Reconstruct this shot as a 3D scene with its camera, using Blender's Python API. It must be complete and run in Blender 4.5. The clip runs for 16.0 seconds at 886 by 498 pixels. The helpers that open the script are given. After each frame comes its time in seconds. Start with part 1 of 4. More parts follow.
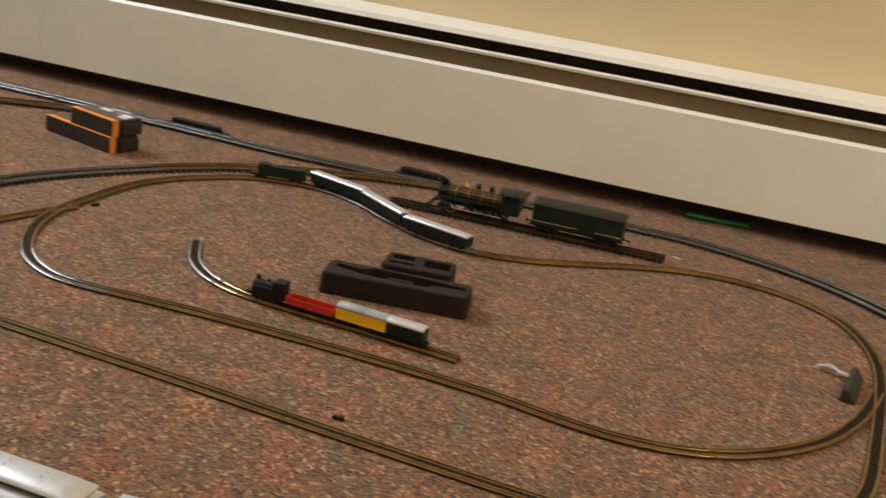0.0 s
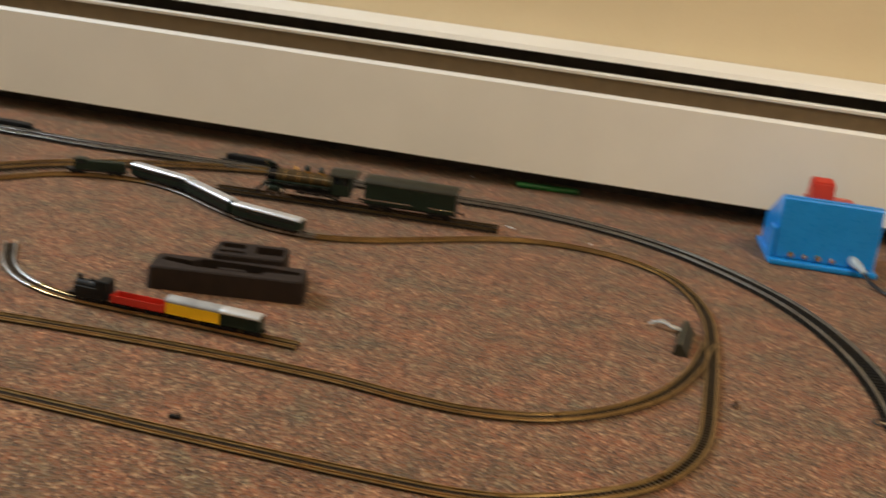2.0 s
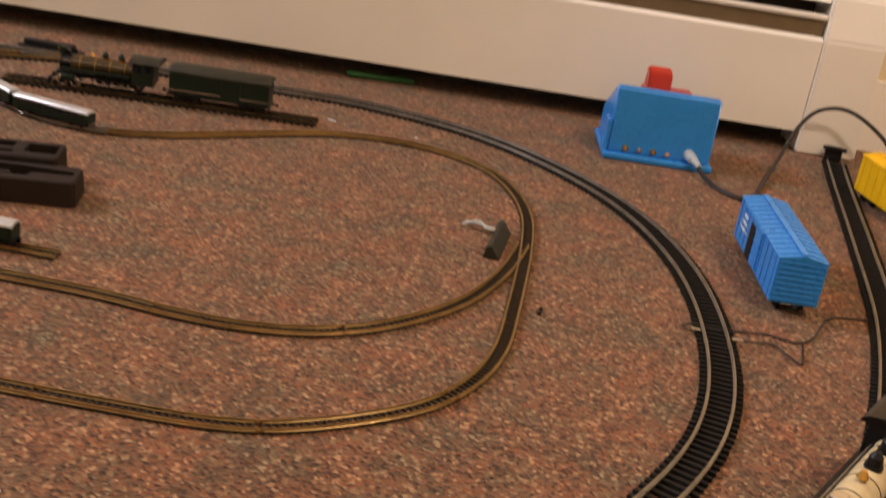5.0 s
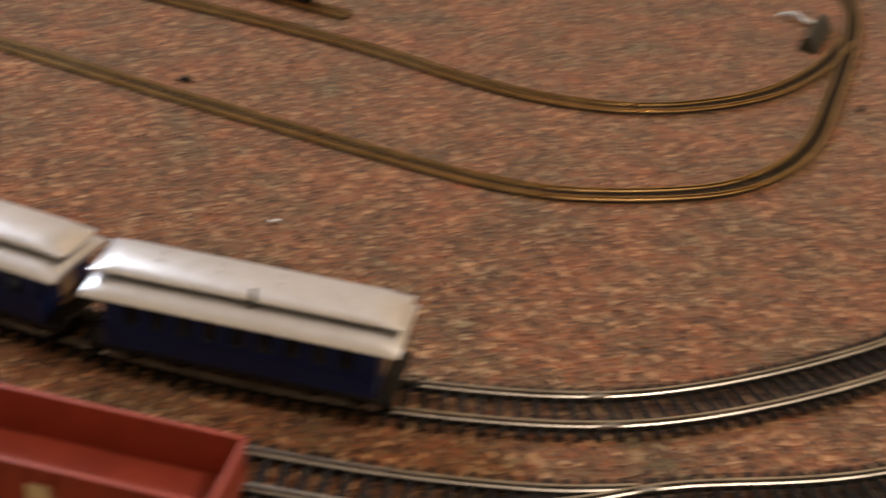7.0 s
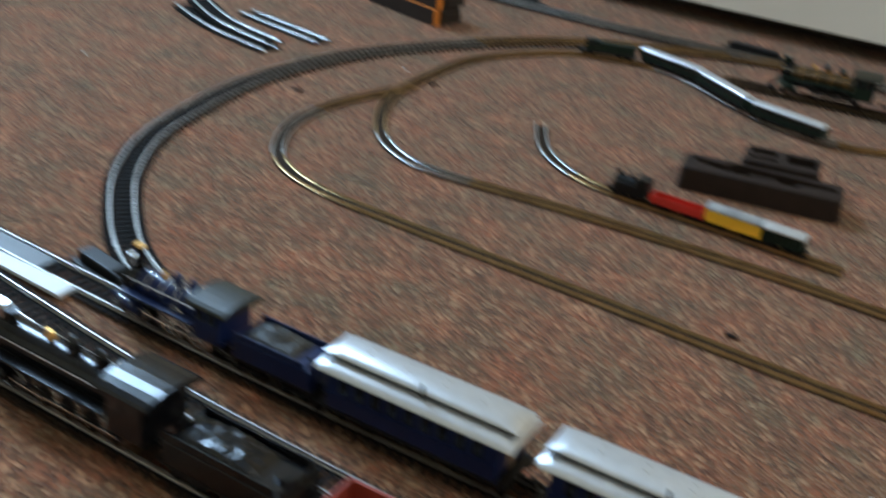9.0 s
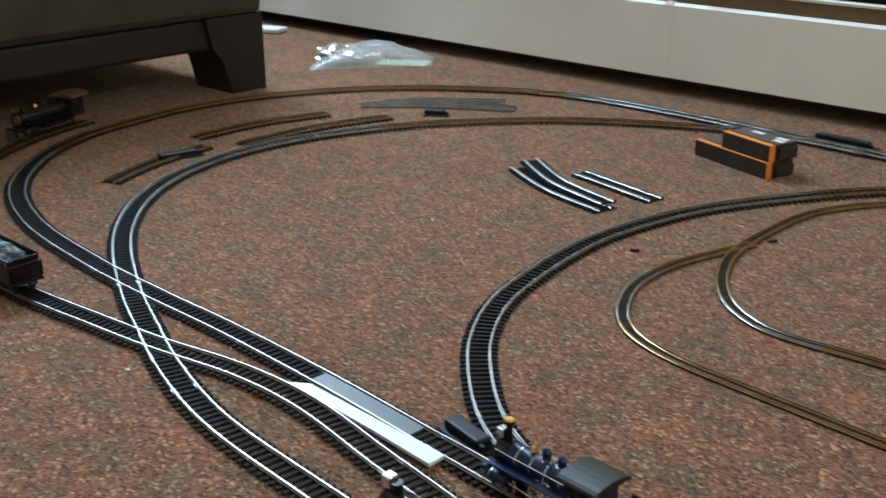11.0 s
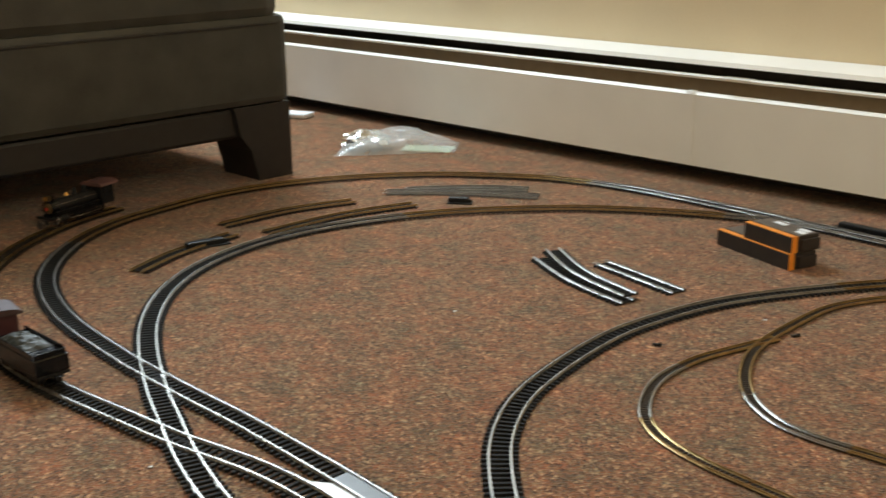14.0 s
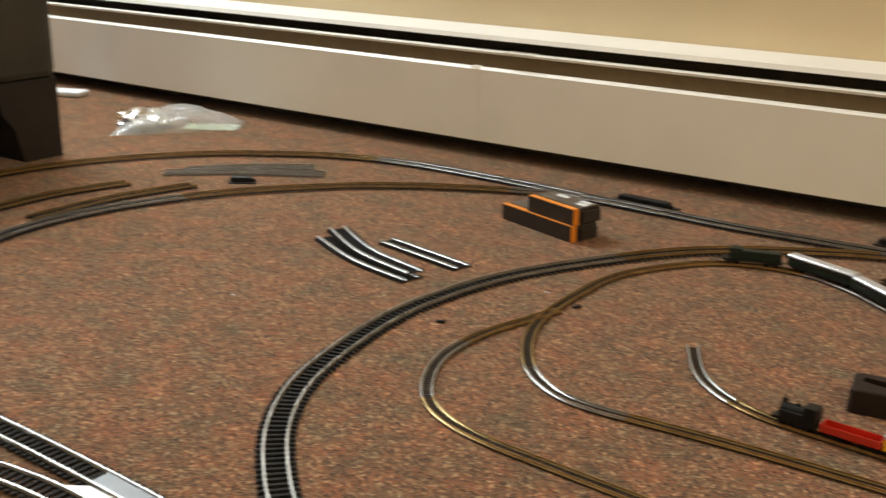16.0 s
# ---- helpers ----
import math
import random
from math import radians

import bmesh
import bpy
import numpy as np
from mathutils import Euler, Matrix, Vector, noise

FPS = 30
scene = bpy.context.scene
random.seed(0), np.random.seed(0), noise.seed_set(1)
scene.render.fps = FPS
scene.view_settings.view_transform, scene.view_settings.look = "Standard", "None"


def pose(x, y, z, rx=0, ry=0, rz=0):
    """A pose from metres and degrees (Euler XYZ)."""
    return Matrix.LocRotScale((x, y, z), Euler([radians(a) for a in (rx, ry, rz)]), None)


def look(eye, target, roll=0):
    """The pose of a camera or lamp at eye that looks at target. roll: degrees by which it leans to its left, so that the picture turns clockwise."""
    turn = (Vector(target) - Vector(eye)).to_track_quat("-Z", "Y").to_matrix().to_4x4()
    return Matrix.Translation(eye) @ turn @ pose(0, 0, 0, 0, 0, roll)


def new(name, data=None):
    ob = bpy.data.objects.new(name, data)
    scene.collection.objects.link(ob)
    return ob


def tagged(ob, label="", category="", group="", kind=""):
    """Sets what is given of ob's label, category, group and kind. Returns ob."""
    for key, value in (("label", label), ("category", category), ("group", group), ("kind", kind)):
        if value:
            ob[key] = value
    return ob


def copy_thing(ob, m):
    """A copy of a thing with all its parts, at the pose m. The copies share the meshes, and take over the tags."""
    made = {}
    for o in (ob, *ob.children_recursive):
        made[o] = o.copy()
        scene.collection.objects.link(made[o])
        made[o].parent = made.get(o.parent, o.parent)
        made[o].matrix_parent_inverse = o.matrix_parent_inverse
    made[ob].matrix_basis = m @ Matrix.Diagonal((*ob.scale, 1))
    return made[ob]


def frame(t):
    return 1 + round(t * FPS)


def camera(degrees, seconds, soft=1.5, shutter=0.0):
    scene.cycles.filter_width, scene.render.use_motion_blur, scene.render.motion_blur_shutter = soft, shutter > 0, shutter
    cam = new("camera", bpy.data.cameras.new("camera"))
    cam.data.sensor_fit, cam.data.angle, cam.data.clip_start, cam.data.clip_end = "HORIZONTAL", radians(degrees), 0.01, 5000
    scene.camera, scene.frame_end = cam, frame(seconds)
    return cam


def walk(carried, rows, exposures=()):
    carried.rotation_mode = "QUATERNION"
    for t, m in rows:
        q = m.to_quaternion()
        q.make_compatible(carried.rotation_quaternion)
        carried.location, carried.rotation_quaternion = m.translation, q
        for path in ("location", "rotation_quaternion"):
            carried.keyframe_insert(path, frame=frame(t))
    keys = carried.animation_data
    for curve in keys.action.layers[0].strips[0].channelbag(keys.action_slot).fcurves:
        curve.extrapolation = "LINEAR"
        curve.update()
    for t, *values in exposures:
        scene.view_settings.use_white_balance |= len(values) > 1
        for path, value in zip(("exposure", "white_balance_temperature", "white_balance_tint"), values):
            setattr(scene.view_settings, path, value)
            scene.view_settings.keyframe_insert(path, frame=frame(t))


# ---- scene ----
cam = camera(43.5, 16.0, shutter=1.0)
PATH = [
    (0.0, (-0.0008, -1.5314, 0.3518), (-0.263, -0.6136, 0.0535), 8.75),
    (0.5, (0.002, -1.529, 0.3492), (-0.2286, -0.6036, 0.0484), 8.39),
    (1.0, (0.0032, -1.5274, 0.3501), (-0.2057, -0.5955, 0.0536), 7.25),
    (1.5, (0.0052, -1.5269, 0.3442), (-0.1687, -0.5837, 0.061), 6.82),
    (2.0, (0.001, -1.5171, 0.346), (-0.1188, -0.569, 0.0516), 7.32),
    (2.5, (0.0267, -1.5198, 0.3456), (-0.0257, -0.5688, 0.0409), 7.92),
    (3.0, (0.028, -1.5233, 0.3499), (-0.01, -0.5702, 0.0496), 8.22),
    (3.2, (0.0287, -1.5237, 0.3489), (-0.0053, -0.5699, 0.0503), 8.51),
    (5.5, (0.0789, -1.4149, 0.3272), (0.0756, -0.5052, -0.0881), 9.10),
    (6.0, (0.0827, -1.4119, 0.3092), (0.0634, -0.5229, -0.1482), 9.08),
    (6.5, (0.0853, -1.4056, 0.2871), (-0.0594, -0.5455, -0.2019), 8.40),
    (7.0, (0.0683, -1.4095, 0.2775), (-0.1533, -0.5898, -0.2507), 7.03),
    (7.5, (0.0301, -1.4288, 0.2789), (-0.2811, -0.6489, -0.2641), 5.20),
    (8.0, (-0.0209, -1.4574, 0.3016), (-0.3944, -0.6832, -0.2094), 4.56),
    (8.5, (-0.0862, -1.5057, 0.3471), (-0.4582, -0.7243, -0.1539), 6.62),
    (9.0, (-0.1250, -1.5329, 0.3619), (-0.5346, -0.7391, -0.0877), 6.58),
    (9.5, (-0.1350, -1.5388, 0.3801), (-0.6458, -0.7850, -0.0333), 3.46),
    (12.0, (-0.1684, -1.567, 0.3976), (-0.8545, -0.9191, 0.0667), -0.75),
    (12.5, (-0.1604, -1.5659, 0.4089), (-0.8659, -0.933, 0.0899), -1.09),
    (13.0, (-0.1666, -1.5692, 0.4027), (-0.8709, -0.9307, 0.0924), -1.14),
    (13.5, (-0.159, -1.5633, 0.4107), (-0.8596, -0.9157, 0.1109), -1.03),
    (14.0, (-0.1564, -1.5568, 0.4108), (-0.8392, -0.8867, 0.1195), -0.66),
    (14.5, (-0.1573, -1.5476, 0.4088), (-0.8124, -0.8521, 0.1135), -0.22),
    (15.0, (-0.153, -1.5305, 0.4063), (-0.7839, -0.815, 0.1064), 0.24),
    (15.5, (-0.1568, -1.5243, 0.4007), (-0.7474, -0.7754, 0.1002), 0.35),
    (16.0, (-0.1605, -1.5137, 0.3969), (-0.7067, -0.7344, 0.0896), 0.9),
]
walk(cam, [(t, look(eye, target, roll)) for t, eye, target, roll in PATH], [
    (0.0, -0.18, 6650, 10), (3.2, -0.18, 6500, 9), (5.3, -0.18, 7400, 28), (6.5, -0.18, 7350, 27), (7.0, -0.2, 6850, 21), (7.5, -0.26, 6450, 16), (8.0, -0.32, 6000, 11), (8.5, -0.34, 5100, 2), (9.7, -0.27, 4900, 0),
    (11.8, -0.18, 5600, 0), (14.0, -0.17, 6450, 5), (16.0, -0.15, 7050, 9)])

# ---- light ----
world = bpy.data.worlds.new("sky")
scene.world = world
world.use_nodes = True
wn = world.node_tree.nodes
sky = wn.new("ShaderNodeTexSky")
sky.sky_type, sky.sun_disc = "NISHITA", False
sky.sun_elevation, sky.sun_rotation = radians(35), radians(200)
world.node_tree.links.new(sky.outputs[0], wn["Background"].inputs[0])
wn["Background"].inputs[1].default_value = 0.1


def lamp(name, m, kind, energy, colour, size, size_y=None):
    d = bpy.data.lights.new(name, kind)
    d.energy, d.color = energy, colour
    if kind == "AREA":
        d.shape, d.size, d.size_y = "RECTANGLE", size, size_y or size
    else:
        d.shadow_soft_size = size
    o = new(name, d)
    o.matrix_world = m
    return o


# warm room lamp under the ceiling, cool daylight through the window over the heater
lamp("room_lamp", look((0.80, -1.06, 1.28), (0.2, -0.7, 0)), "POINT", 39, (1.0, 0.87, 0.69), 0.09)
lamp("window_light", look((-2.45, -0.06, 1.78), (-1.15, -1.15, 0.0)), "AREA", 118, (0.78, 0.89, 1.0), 1.0, 0.9)


# ---- materials ----
def material(name, stops, rough=0.5, metal=0.0, scale=60.0, bump=0.0, bump_scale=300.0, kind="noise", alpha=1.0, spec=0.5, fine=0.12):
    """stops: (position, colour) for the coarse variation; a finer noise is multiplied over it."""
    m = bpy.data.materials.new(name)
    m.use_nodes = True
    n, l = m.node_tree.nodes, m.node_tree.links
    b = n["Principled BSDF"]
    tc = n.new("ShaderNodeTexCoord")
    ramp = n.new("ShaderNodeValToRGB")
    el = ramp.color_ramp.elements
    while len(el) < len(stops):
        el.new(0.5)
    for e, (p, c) in zip(el, stops):
        e.position, e.color = p, (*c, 1)
    if kind == "noise":
        t = n.new("ShaderNodeTexNoise")
        t.inputs["Scale"].default_value, t.inputs["Detail"].default_value = scale, 5
        l.new(tc.outputs["Object"], t.inputs["Vector"])
        l.new(t.outputs["Fac"], ramp.inputs[0])
    f = n.new("ShaderNodeTexNoise")
    f.inputs["Scale"].default_value, f.inputs["Detail"].default_value = bump_scale, 3
    l.new(tc.outputs["Object"], f.inputs["Vector"])
    mix = n.new("ShaderNodeMixRGB")
    mix.blend_type, mix.inputs[0].default_value = "OVERLAY", fine
    l.new(ramp.outputs[0], mix.inputs[1])
    l.new(f.outputs["Fac"], mix.inputs[2])
    l.new(mix.outputs[0], b.inputs["Base Color"])
    b.inputs["Metallic"].default_value = metal
    b.inputs["Specular IOR Level"].default_value = spec
    b.inputs["Alpha"].default_value = alpha
    rr = n.new("ShaderNodeMapRange")
    rr.inputs[3].default_value, rr.inputs[4].default_value = max(0.03, rough - 0.1), min(1, rough + 0.1)
    l.new(f.outputs["Fac"], rr.inputs[0])
    l.new(rr.outputs[0], b.inputs["Roughness"])
    if bump:
        bu = n.new("ShaderNodeBump")
        bu.inputs["Strength"].default_value, bu.inputs["Distance"].default_value = bump, 0.001
        l.new(f.outputs["Fac"], bu.inputs["Height"])
        l.new(bu.outputs[0], b.inputs["Normal"])
    return m


def plain(name, c, rough=0.5, metal=0.0, vary=0.25, **k):
    d = tuple(v * (1 - vary) for v in c)
    u = tuple(min(1, v * (1 + vary)) for v in c)
    return material(name, [(0.3, d), (0.7, u)], rough, metal, **k)


def carpet_material():
    m = bpy.data.materials.new("speckled_carpet")
    m.use_nodes = True
    n, l = m.node_tree.nodes, m.node_tree.links
    b = n["Principled BSDF"]
    tc = n.new("ShaderNodeTexCoord")
    warp = n.new("ShaderNodeTexNoise")
    warp.inputs["Scale"].default_value = 90
    add = n.new("ShaderNodeVectorMath")
    add.operation = "MULTIPLY_ADD"
    add.inputs[1].default_value = (0.006, 0.006, 0.006)
    l.new(tc.outputs["Object"], warp.inputs["Vector"])
    l.new(warp.outputs["Color"], add.inputs[0])
    l.new(tc.outputs["Object"], add.inputs[2])
    v = n.new("ShaderNodeTexVoronoi")
    v.inputs["Scale"].default_value = 420
    l.new(add.outputs[0], v.inputs["Vector"])
    sep = n.new("ShaderNodeSeparateColor")
    l.new(v.outputs["Color"], sep.inputs[0])
    ramp = n.new("ShaderNodeValToRGB")
    ramp.color_ramp.interpolation = "LINEAR"
    stops = [(0.0, (0.046, 0.025, 0.016)), (0.2, (0.098, 0.053, 0.033)), (0.42, (0.162, 0.094, 0.060)), (0.6, (0.212, 0.095, 0.050)),
             (0.76, (0.150, 0.108, 0.069)), (0.9, (0.260, 0.175, 0.113)), (1.0, (0.43, 0.32, 0.22))]
    el = ramp.color_ramp.elements
    while len(el) < len(stops):
        el.new(0.5)
    for e, (p, c) in zip(el, stops):
        e.position, e.color = p, (*c, 1)
    l.new(sep.outputs[0], ramp.inputs[0])
    # broad patches of redder and greyer wool
    big = n.new("ShaderNodeTexNoise")
    big.inputs["Scale"].default_value, big.inputs["Detail"].default_value = 22, 6
    big.inputs["Roughness"].default_value = 0.7
    l.new(tc.outputs["Object"], big.inputs["Vector"])
    tint = n.new("ShaderNodeValToRGB")
    te = tint.color_ramp.elements
    te[0].position, te[0].color = 0.34, (0.70, 0.78, 0.66, 1)
    te[1].position, te[1].color = 0.68, (1.40, 0.92, 0.66, 1)
    l.new(big.outputs["Fac"], tint.inputs[0])
    mul = n.new("ShaderNodeMixRGB")
    mul.blend_type, mul.inputs[0].default_value = "MULTIPLY", 1.0
    l.new(ramp.outputs[0], mul.inputs[1])
    l.new(tint.outputs[0], mul.inputs[2])
    l.new(mul.outputs[0], b.inputs["Base Color"])
    b.inputs["Roughness"].default_value = 1.0
    b.inputs["Specular IOR Level"].default_value = 0.1
    b.inputs["Sheen Weight"].default_value = 0.15
    fuzz = n.new("ShaderNodeTexNoise")
    fuzz.inputs["Scale"].default_value, fuzz.inputs["Detail"].default_value = 420, 4
    l.new(tc.outputs["Object"], fuzz.inputs["Vector"])
    hh = n.new("ShaderNodeMath")
    hh.operation = "ADD"
    l.new(fuzz.outputs["Fac"], hh.inputs[0])
    l.new(v.outputs["Distance"], hh.inputs[1])
    bu = n.new("ShaderNodeBump")
    bu.inputs["Strength"].default_value, bu.inputs["Distance"].default_value = 0.65, 0.002
    l.new(hh.outputs[0], bu.inputs["Height"])
    l.new(bu.outputs[0], b.inputs["Normal"])
    return m


CARPET = carpet_material()
HEATER = plain("heater_enamel", (0.86, 0.845, 0.80), 0.38, vary=0.04, scale=7, bump=0.05, bump_scale=500, fine=0.05)
# dark brown base colour stands in for the shade inside the heater
HEATER_SHADE = plain("heater_inside_shade", (0.060, 0.045, 0.034), 0.8)
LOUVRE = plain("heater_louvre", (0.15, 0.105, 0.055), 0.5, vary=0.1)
WALL = plain("cream_wall", (0.72, 0.60, 0.40), 0.75, vary=0.05, scale=4, bump=0.15, bump_scale=260, fine=0.06)
CEIL = plain("white_ceiling", (0.8, 0.78, 0.74), 0.9, vary=0.03)
SOFA = plain("dark_leather", (0.034, 0.034, 0.028), 0.5, vary=0.3, scale=18, bump=0.35, bump_scale=330)
SOFA_LEG = plain("dark_wood", (0.012, 0.010, 0.009), 0.5)
NICKEL = plain("nickel_rail", (0.40, 0.385, 0.355), 0.40, 1.0, vary=0.22, scale=60)
BRASS = plain("brass_rail", (0.44, 0.31, 0.14), 0.32, 1.0, vary=0.22, scale=60)
TIE_BLACK = plain("black_tie_plastic", (0.013, 0.012, 0.011), 0.8, spec=0.2)
TIE_GREY = plain("grey_tie_plastic", (0.13, 0.125, 0.115), 0.6)
TIE_SMALL = plain("small_tie_plastic", (0.040, 0.028, 0.017), 0.7, spec=0.25)
TIE_BROWN = plain("brown_tie_plastic", (0.022, 0.016, 0.011), 0.75, spec=0.2)
BLUE = plain("navy_blue_plastic", (0.008, 0.015, 0.066), 0.35, vary=0.12, spec=0.35)
SILVER = plain("silver_paint", (0.60, 0.62, 0.65), 0.34, 0.55, vary=0.06, scale=120)
BLACK = plain("black_plastic", (0.008, 0.008, 0.0085), 0.45, vary=0.2, spec=0.25)
GLOSS = plain("gloss_black_metal", (0.005, 0.005, 0.006), 0.2, 0.0, vary=0.2, spec=0.4)
GLASS = plain("dark_glazing", (0.01, 0.012, 0.016), 0.12)
STEEL = plain("bright_steel", (0.75, 0.75, 0.75), 0.22, 1.0)
GOLD = plain("gold_fitting", (0.62, 0.36, 0.10), 0.3, 1.0)
BRONZE = plain("dark_bronze_fitting", (0.075, 0.048, 0.018), 0.45, 0.5)
TAN = plain("tan_platform", (0.30, 0.20, 0.12), 0.6)
COAL = material("coal_load", [(0.3, (0.006, 0.006, 0.006)), (0.7, (0.05, 0.05, 0.046))], 0.5, 0, 220, 0.8, 400)
OXIDE = plain("oxide_red_plastic", (0.26, 0.040, 0.020), 0.5, vary=0.15)
BRIGHT_RED = plain("bright_red_plastic", (0.50, 0.026, 0.014), 0.35, vary=0.1)
YELLOW = plain("yellow_plastic", (0.88, 0.52, 0.01), 0.4, vary=0.08)
GREY = plain("grey_plastic", (0.30, 0.31, 0.32), 0.4)
DKGREEN = plain("dark_green_plastic", (0.006, 0.016, 0.010), 0.42, spec=0.3)
OLIVE = plain("olive_roof", (0.026, 0.025, 0.016), 0.5, spec=0.35)
SKYBLUE = plain("bright_blue_plastic", (0.006, 0.25, 0.74), 0.3, vary=0.05, scale=30)
FOAM = plain("dark_brown_tray", (0.017, 0.0098, 0.0066), 0.72, vary=0.25, scale=50, bump=0.2, spec=0.25)
ORANGE = plain("orange_print", (0.72, 0.24, 0.02), 0.45, vary=0.1)
CARD_DARK = plain("dark_brown_card", (0.022, 0.015, 0.011), 0.6)
CARD_LID = plain("brown_grey_card", (0.085, 0.068, 0.055), 0.4, vary=0.25)
WHITE = plain("white_card", (0.72, 0.74, 0.76), 0.45, vary=0.05)
CREAM = plain("cream_paint", (0.55, 0.46, 0.28), 0.4)
GREEN_BRIGHT = plain("green_plastic", (0.008, 0.10, 0.02), 0.4)
BAG = plain("clear_bag", (0.7, 0.74, 0.72), 0.16, vary=0.05, alpha=0.34, bump=0.5, bump_scale=60)
FOIL = plain("foil", (0.85, 0.87, 0.88), 0.14, 1.0, bump=0.6, bump_scale=90)
PALE_GREEN = plain("pale_green_card", (0.45, 0.52, 0.38), 0.6)
CABLE = plain("black_cable", (0.014, 0.013, 0.013), 0.45)
PLUG_DARK = plain("dark_grey_plastic", (0.045, 0.048, 0.05), 0.38, vary=0.15)
PLUG_GREY = plain("grey_plug", (0.42, 0.48, 0.52), 0.4)


# ---- mesh helpers ----
def part(name, bm, material, parent=None, label="", smooth=False):
    me = bpy.data.meshes.new(name)
    bmesh.ops.recalc_face_normals(bm, faces=bm.faces)
    bm.to_mesh(me)
    bm.free()
    me.materials.append(material)
    if smooth:
        for p in me.polygons:
            p.use_smooth = True
        me.set_sharp_from_angle(angle=radians(40))
    ob = new(name, me)
    if parent is not None:
        ob.parent = parent
    if label:
        tagged(ob, label)
    return ob


def thing(name, m, label, category, group="", kind=""):
    ob = new(name)
    ob.empty_display_size = 0.02
    ob.matrix_world = m
    return tagged(ob, label, category, group, kind)


def box(c, s, bevel=0.0, bm=None, rz=0.0, ry=0.0):
    bm = bm or bmesh.new()
    m = Matrix.Translation(c) @ Matrix.Rotation(radians(rz), 4, "Z") @ Matrix.Rotation(radians(ry), 4, "Y") @ Matrix.Diagonal((*s, 1))
    r = bmesh.ops.create_cube(bm, size=1, matrix=m)
    if bevel:
        es = list({e for v in r["verts"] for e in v.link_edges})
        bmesh.ops.bevel(bm, geom=es, offset=bevel, segments=2, affect="EDGES", profile=0.5)
    return bm


def rod(p0, p1, r0, r1=None, seg=12, bm=None):
    bm = bm or bmesh.new()
    p0, p1 = Vector(p0), Vector(p1)
    d = p1 - p0
    m = Matrix.Translation((p0 + p1) / 2) @ d.to_track_quat("Z", "Y").to_matrix().to_4x4()
    bmesh.ops.create_cone(bm, cap_ends=True, segments=seg, radius1=r0, radius2=r0 if r1 is None else r1, depth=d.length, matrix=m)
    return bm


def prism(outline, x0, x1, bm=None, axis="x"):
    """An outline of (a, z) points, pushed along x (or y)."""
    bm = bm or bmesh.new()
    def at(x, a, z):
        return (x, a, z) if axis == "x" else (a, x, z)
    lo = [bm.verts.new(at(x0, a, z)) for a, z in outline]
    hi = [bm.verts.new(at(x1, a, z)) for a, z in outline]
    n = len(outline)
    for i in range(n):
        bm.faces.new((lo[i], lo[(i + 1) % n], hi[(i + 1) % n], hi[i]))
    bm.faces.new(lo)
    bm.faces.new(hi[::-1])
    return bm


def tube(pts, r, name, material, parent=None, seg=8):
    """A round wire swept along points."""
    bm = bmesh.new()
    pts = [Vector(p) for p in pts]
    rings = []
    for i, p in enumerate(pts):
        d = pts[min(i + 1, len(pts) - 1)] - pts[max(i - 1, 0)]
        q = d.to_track_quat("Z", "Y")
        rings.append([bm.verts.new(p + q @ Vector((r * math.cos(a), r * math.sin(a), 0))) for a in (math.tau * k / seg for k in range(seg))])
    for a, b in zip(rings, rings[1:]):
        for k in range(seg):
            bm.faces.new((a[k], a[(k + 1) % seg], b[(k + 1) % seg], b[k]))
    bm.faces.new(rings[0])
    bm.faces.new(rings[-1][::-1])
    return part(name, bm, material, parent, smooth=True)


def spline(ctrl, closed=False, step=0.004):
    """Catmull-Rom through the control points, resampled evenly."""
    c = [np.array(p, float) for p in ctrl]
    n = len(c)
    out = []
    for i in range(n if closed else n - 1):
        if closed:
            a, b, d, e = c[i - 1], c[i], c[(i + 1) % n], c[(i + 2) % n]
        else:
            a, b, d, e = c[max(i - 1, 0)], c[i], c[i + 1], c[min(i + 2, n - 1)]
        for t in np.linspace(0, 1, 40, endpoint=False):
            out.append(0.5 * (2 * b + (d - a) * t + (2 * a - 5 * b + 4 * d - e) * t * t + (3 * b - a - 3 * d + e) * t ** 3))
    out.append(c[0] if closed else c[-1])
    out = np.array(out)
    s = np.r_[0, np.cumsum(np.linalg.norm(np.diff(out, axis=0), axis=1))]
    k = max(2, int(s[-1] / step))
    u = np.linspace(0, s[-1], k + 1)
    return np.stack([np.interp(u, s, out[:, j]) for j in range(out.shape[1])], 1)


def along(path, s):
    """Place and heading (degrees) at s metres along a sampled path."""
    d = np.r_[0, np.cumsum(np.linalg.norm(np.diff(path, axis=0), axis=1))]
    p = [np.interp(s, d, path[:, k]) for k in (0, 1)]
    q = [np.interp(s + 0.004, d, path[:, k]) for k in (0, 1)]
    o = [np.interp(s - 0.004, d, path[:, k]) for k in (0, 1)]
    return p, math.degrees(math.atan2(q[1] - o[1], q[0] - o[0]))


# ---- room ----
def slab(name, lo, hi, mat, label, category, bevel=0.0):
    c, s = [(a + b) / 2 for a, b in zip(lo, hi)], [b - a for a, b in zip(lo, hi)]
    return tagged(part(name, box(c, s, bevel), mat), label, category, kind="structure")


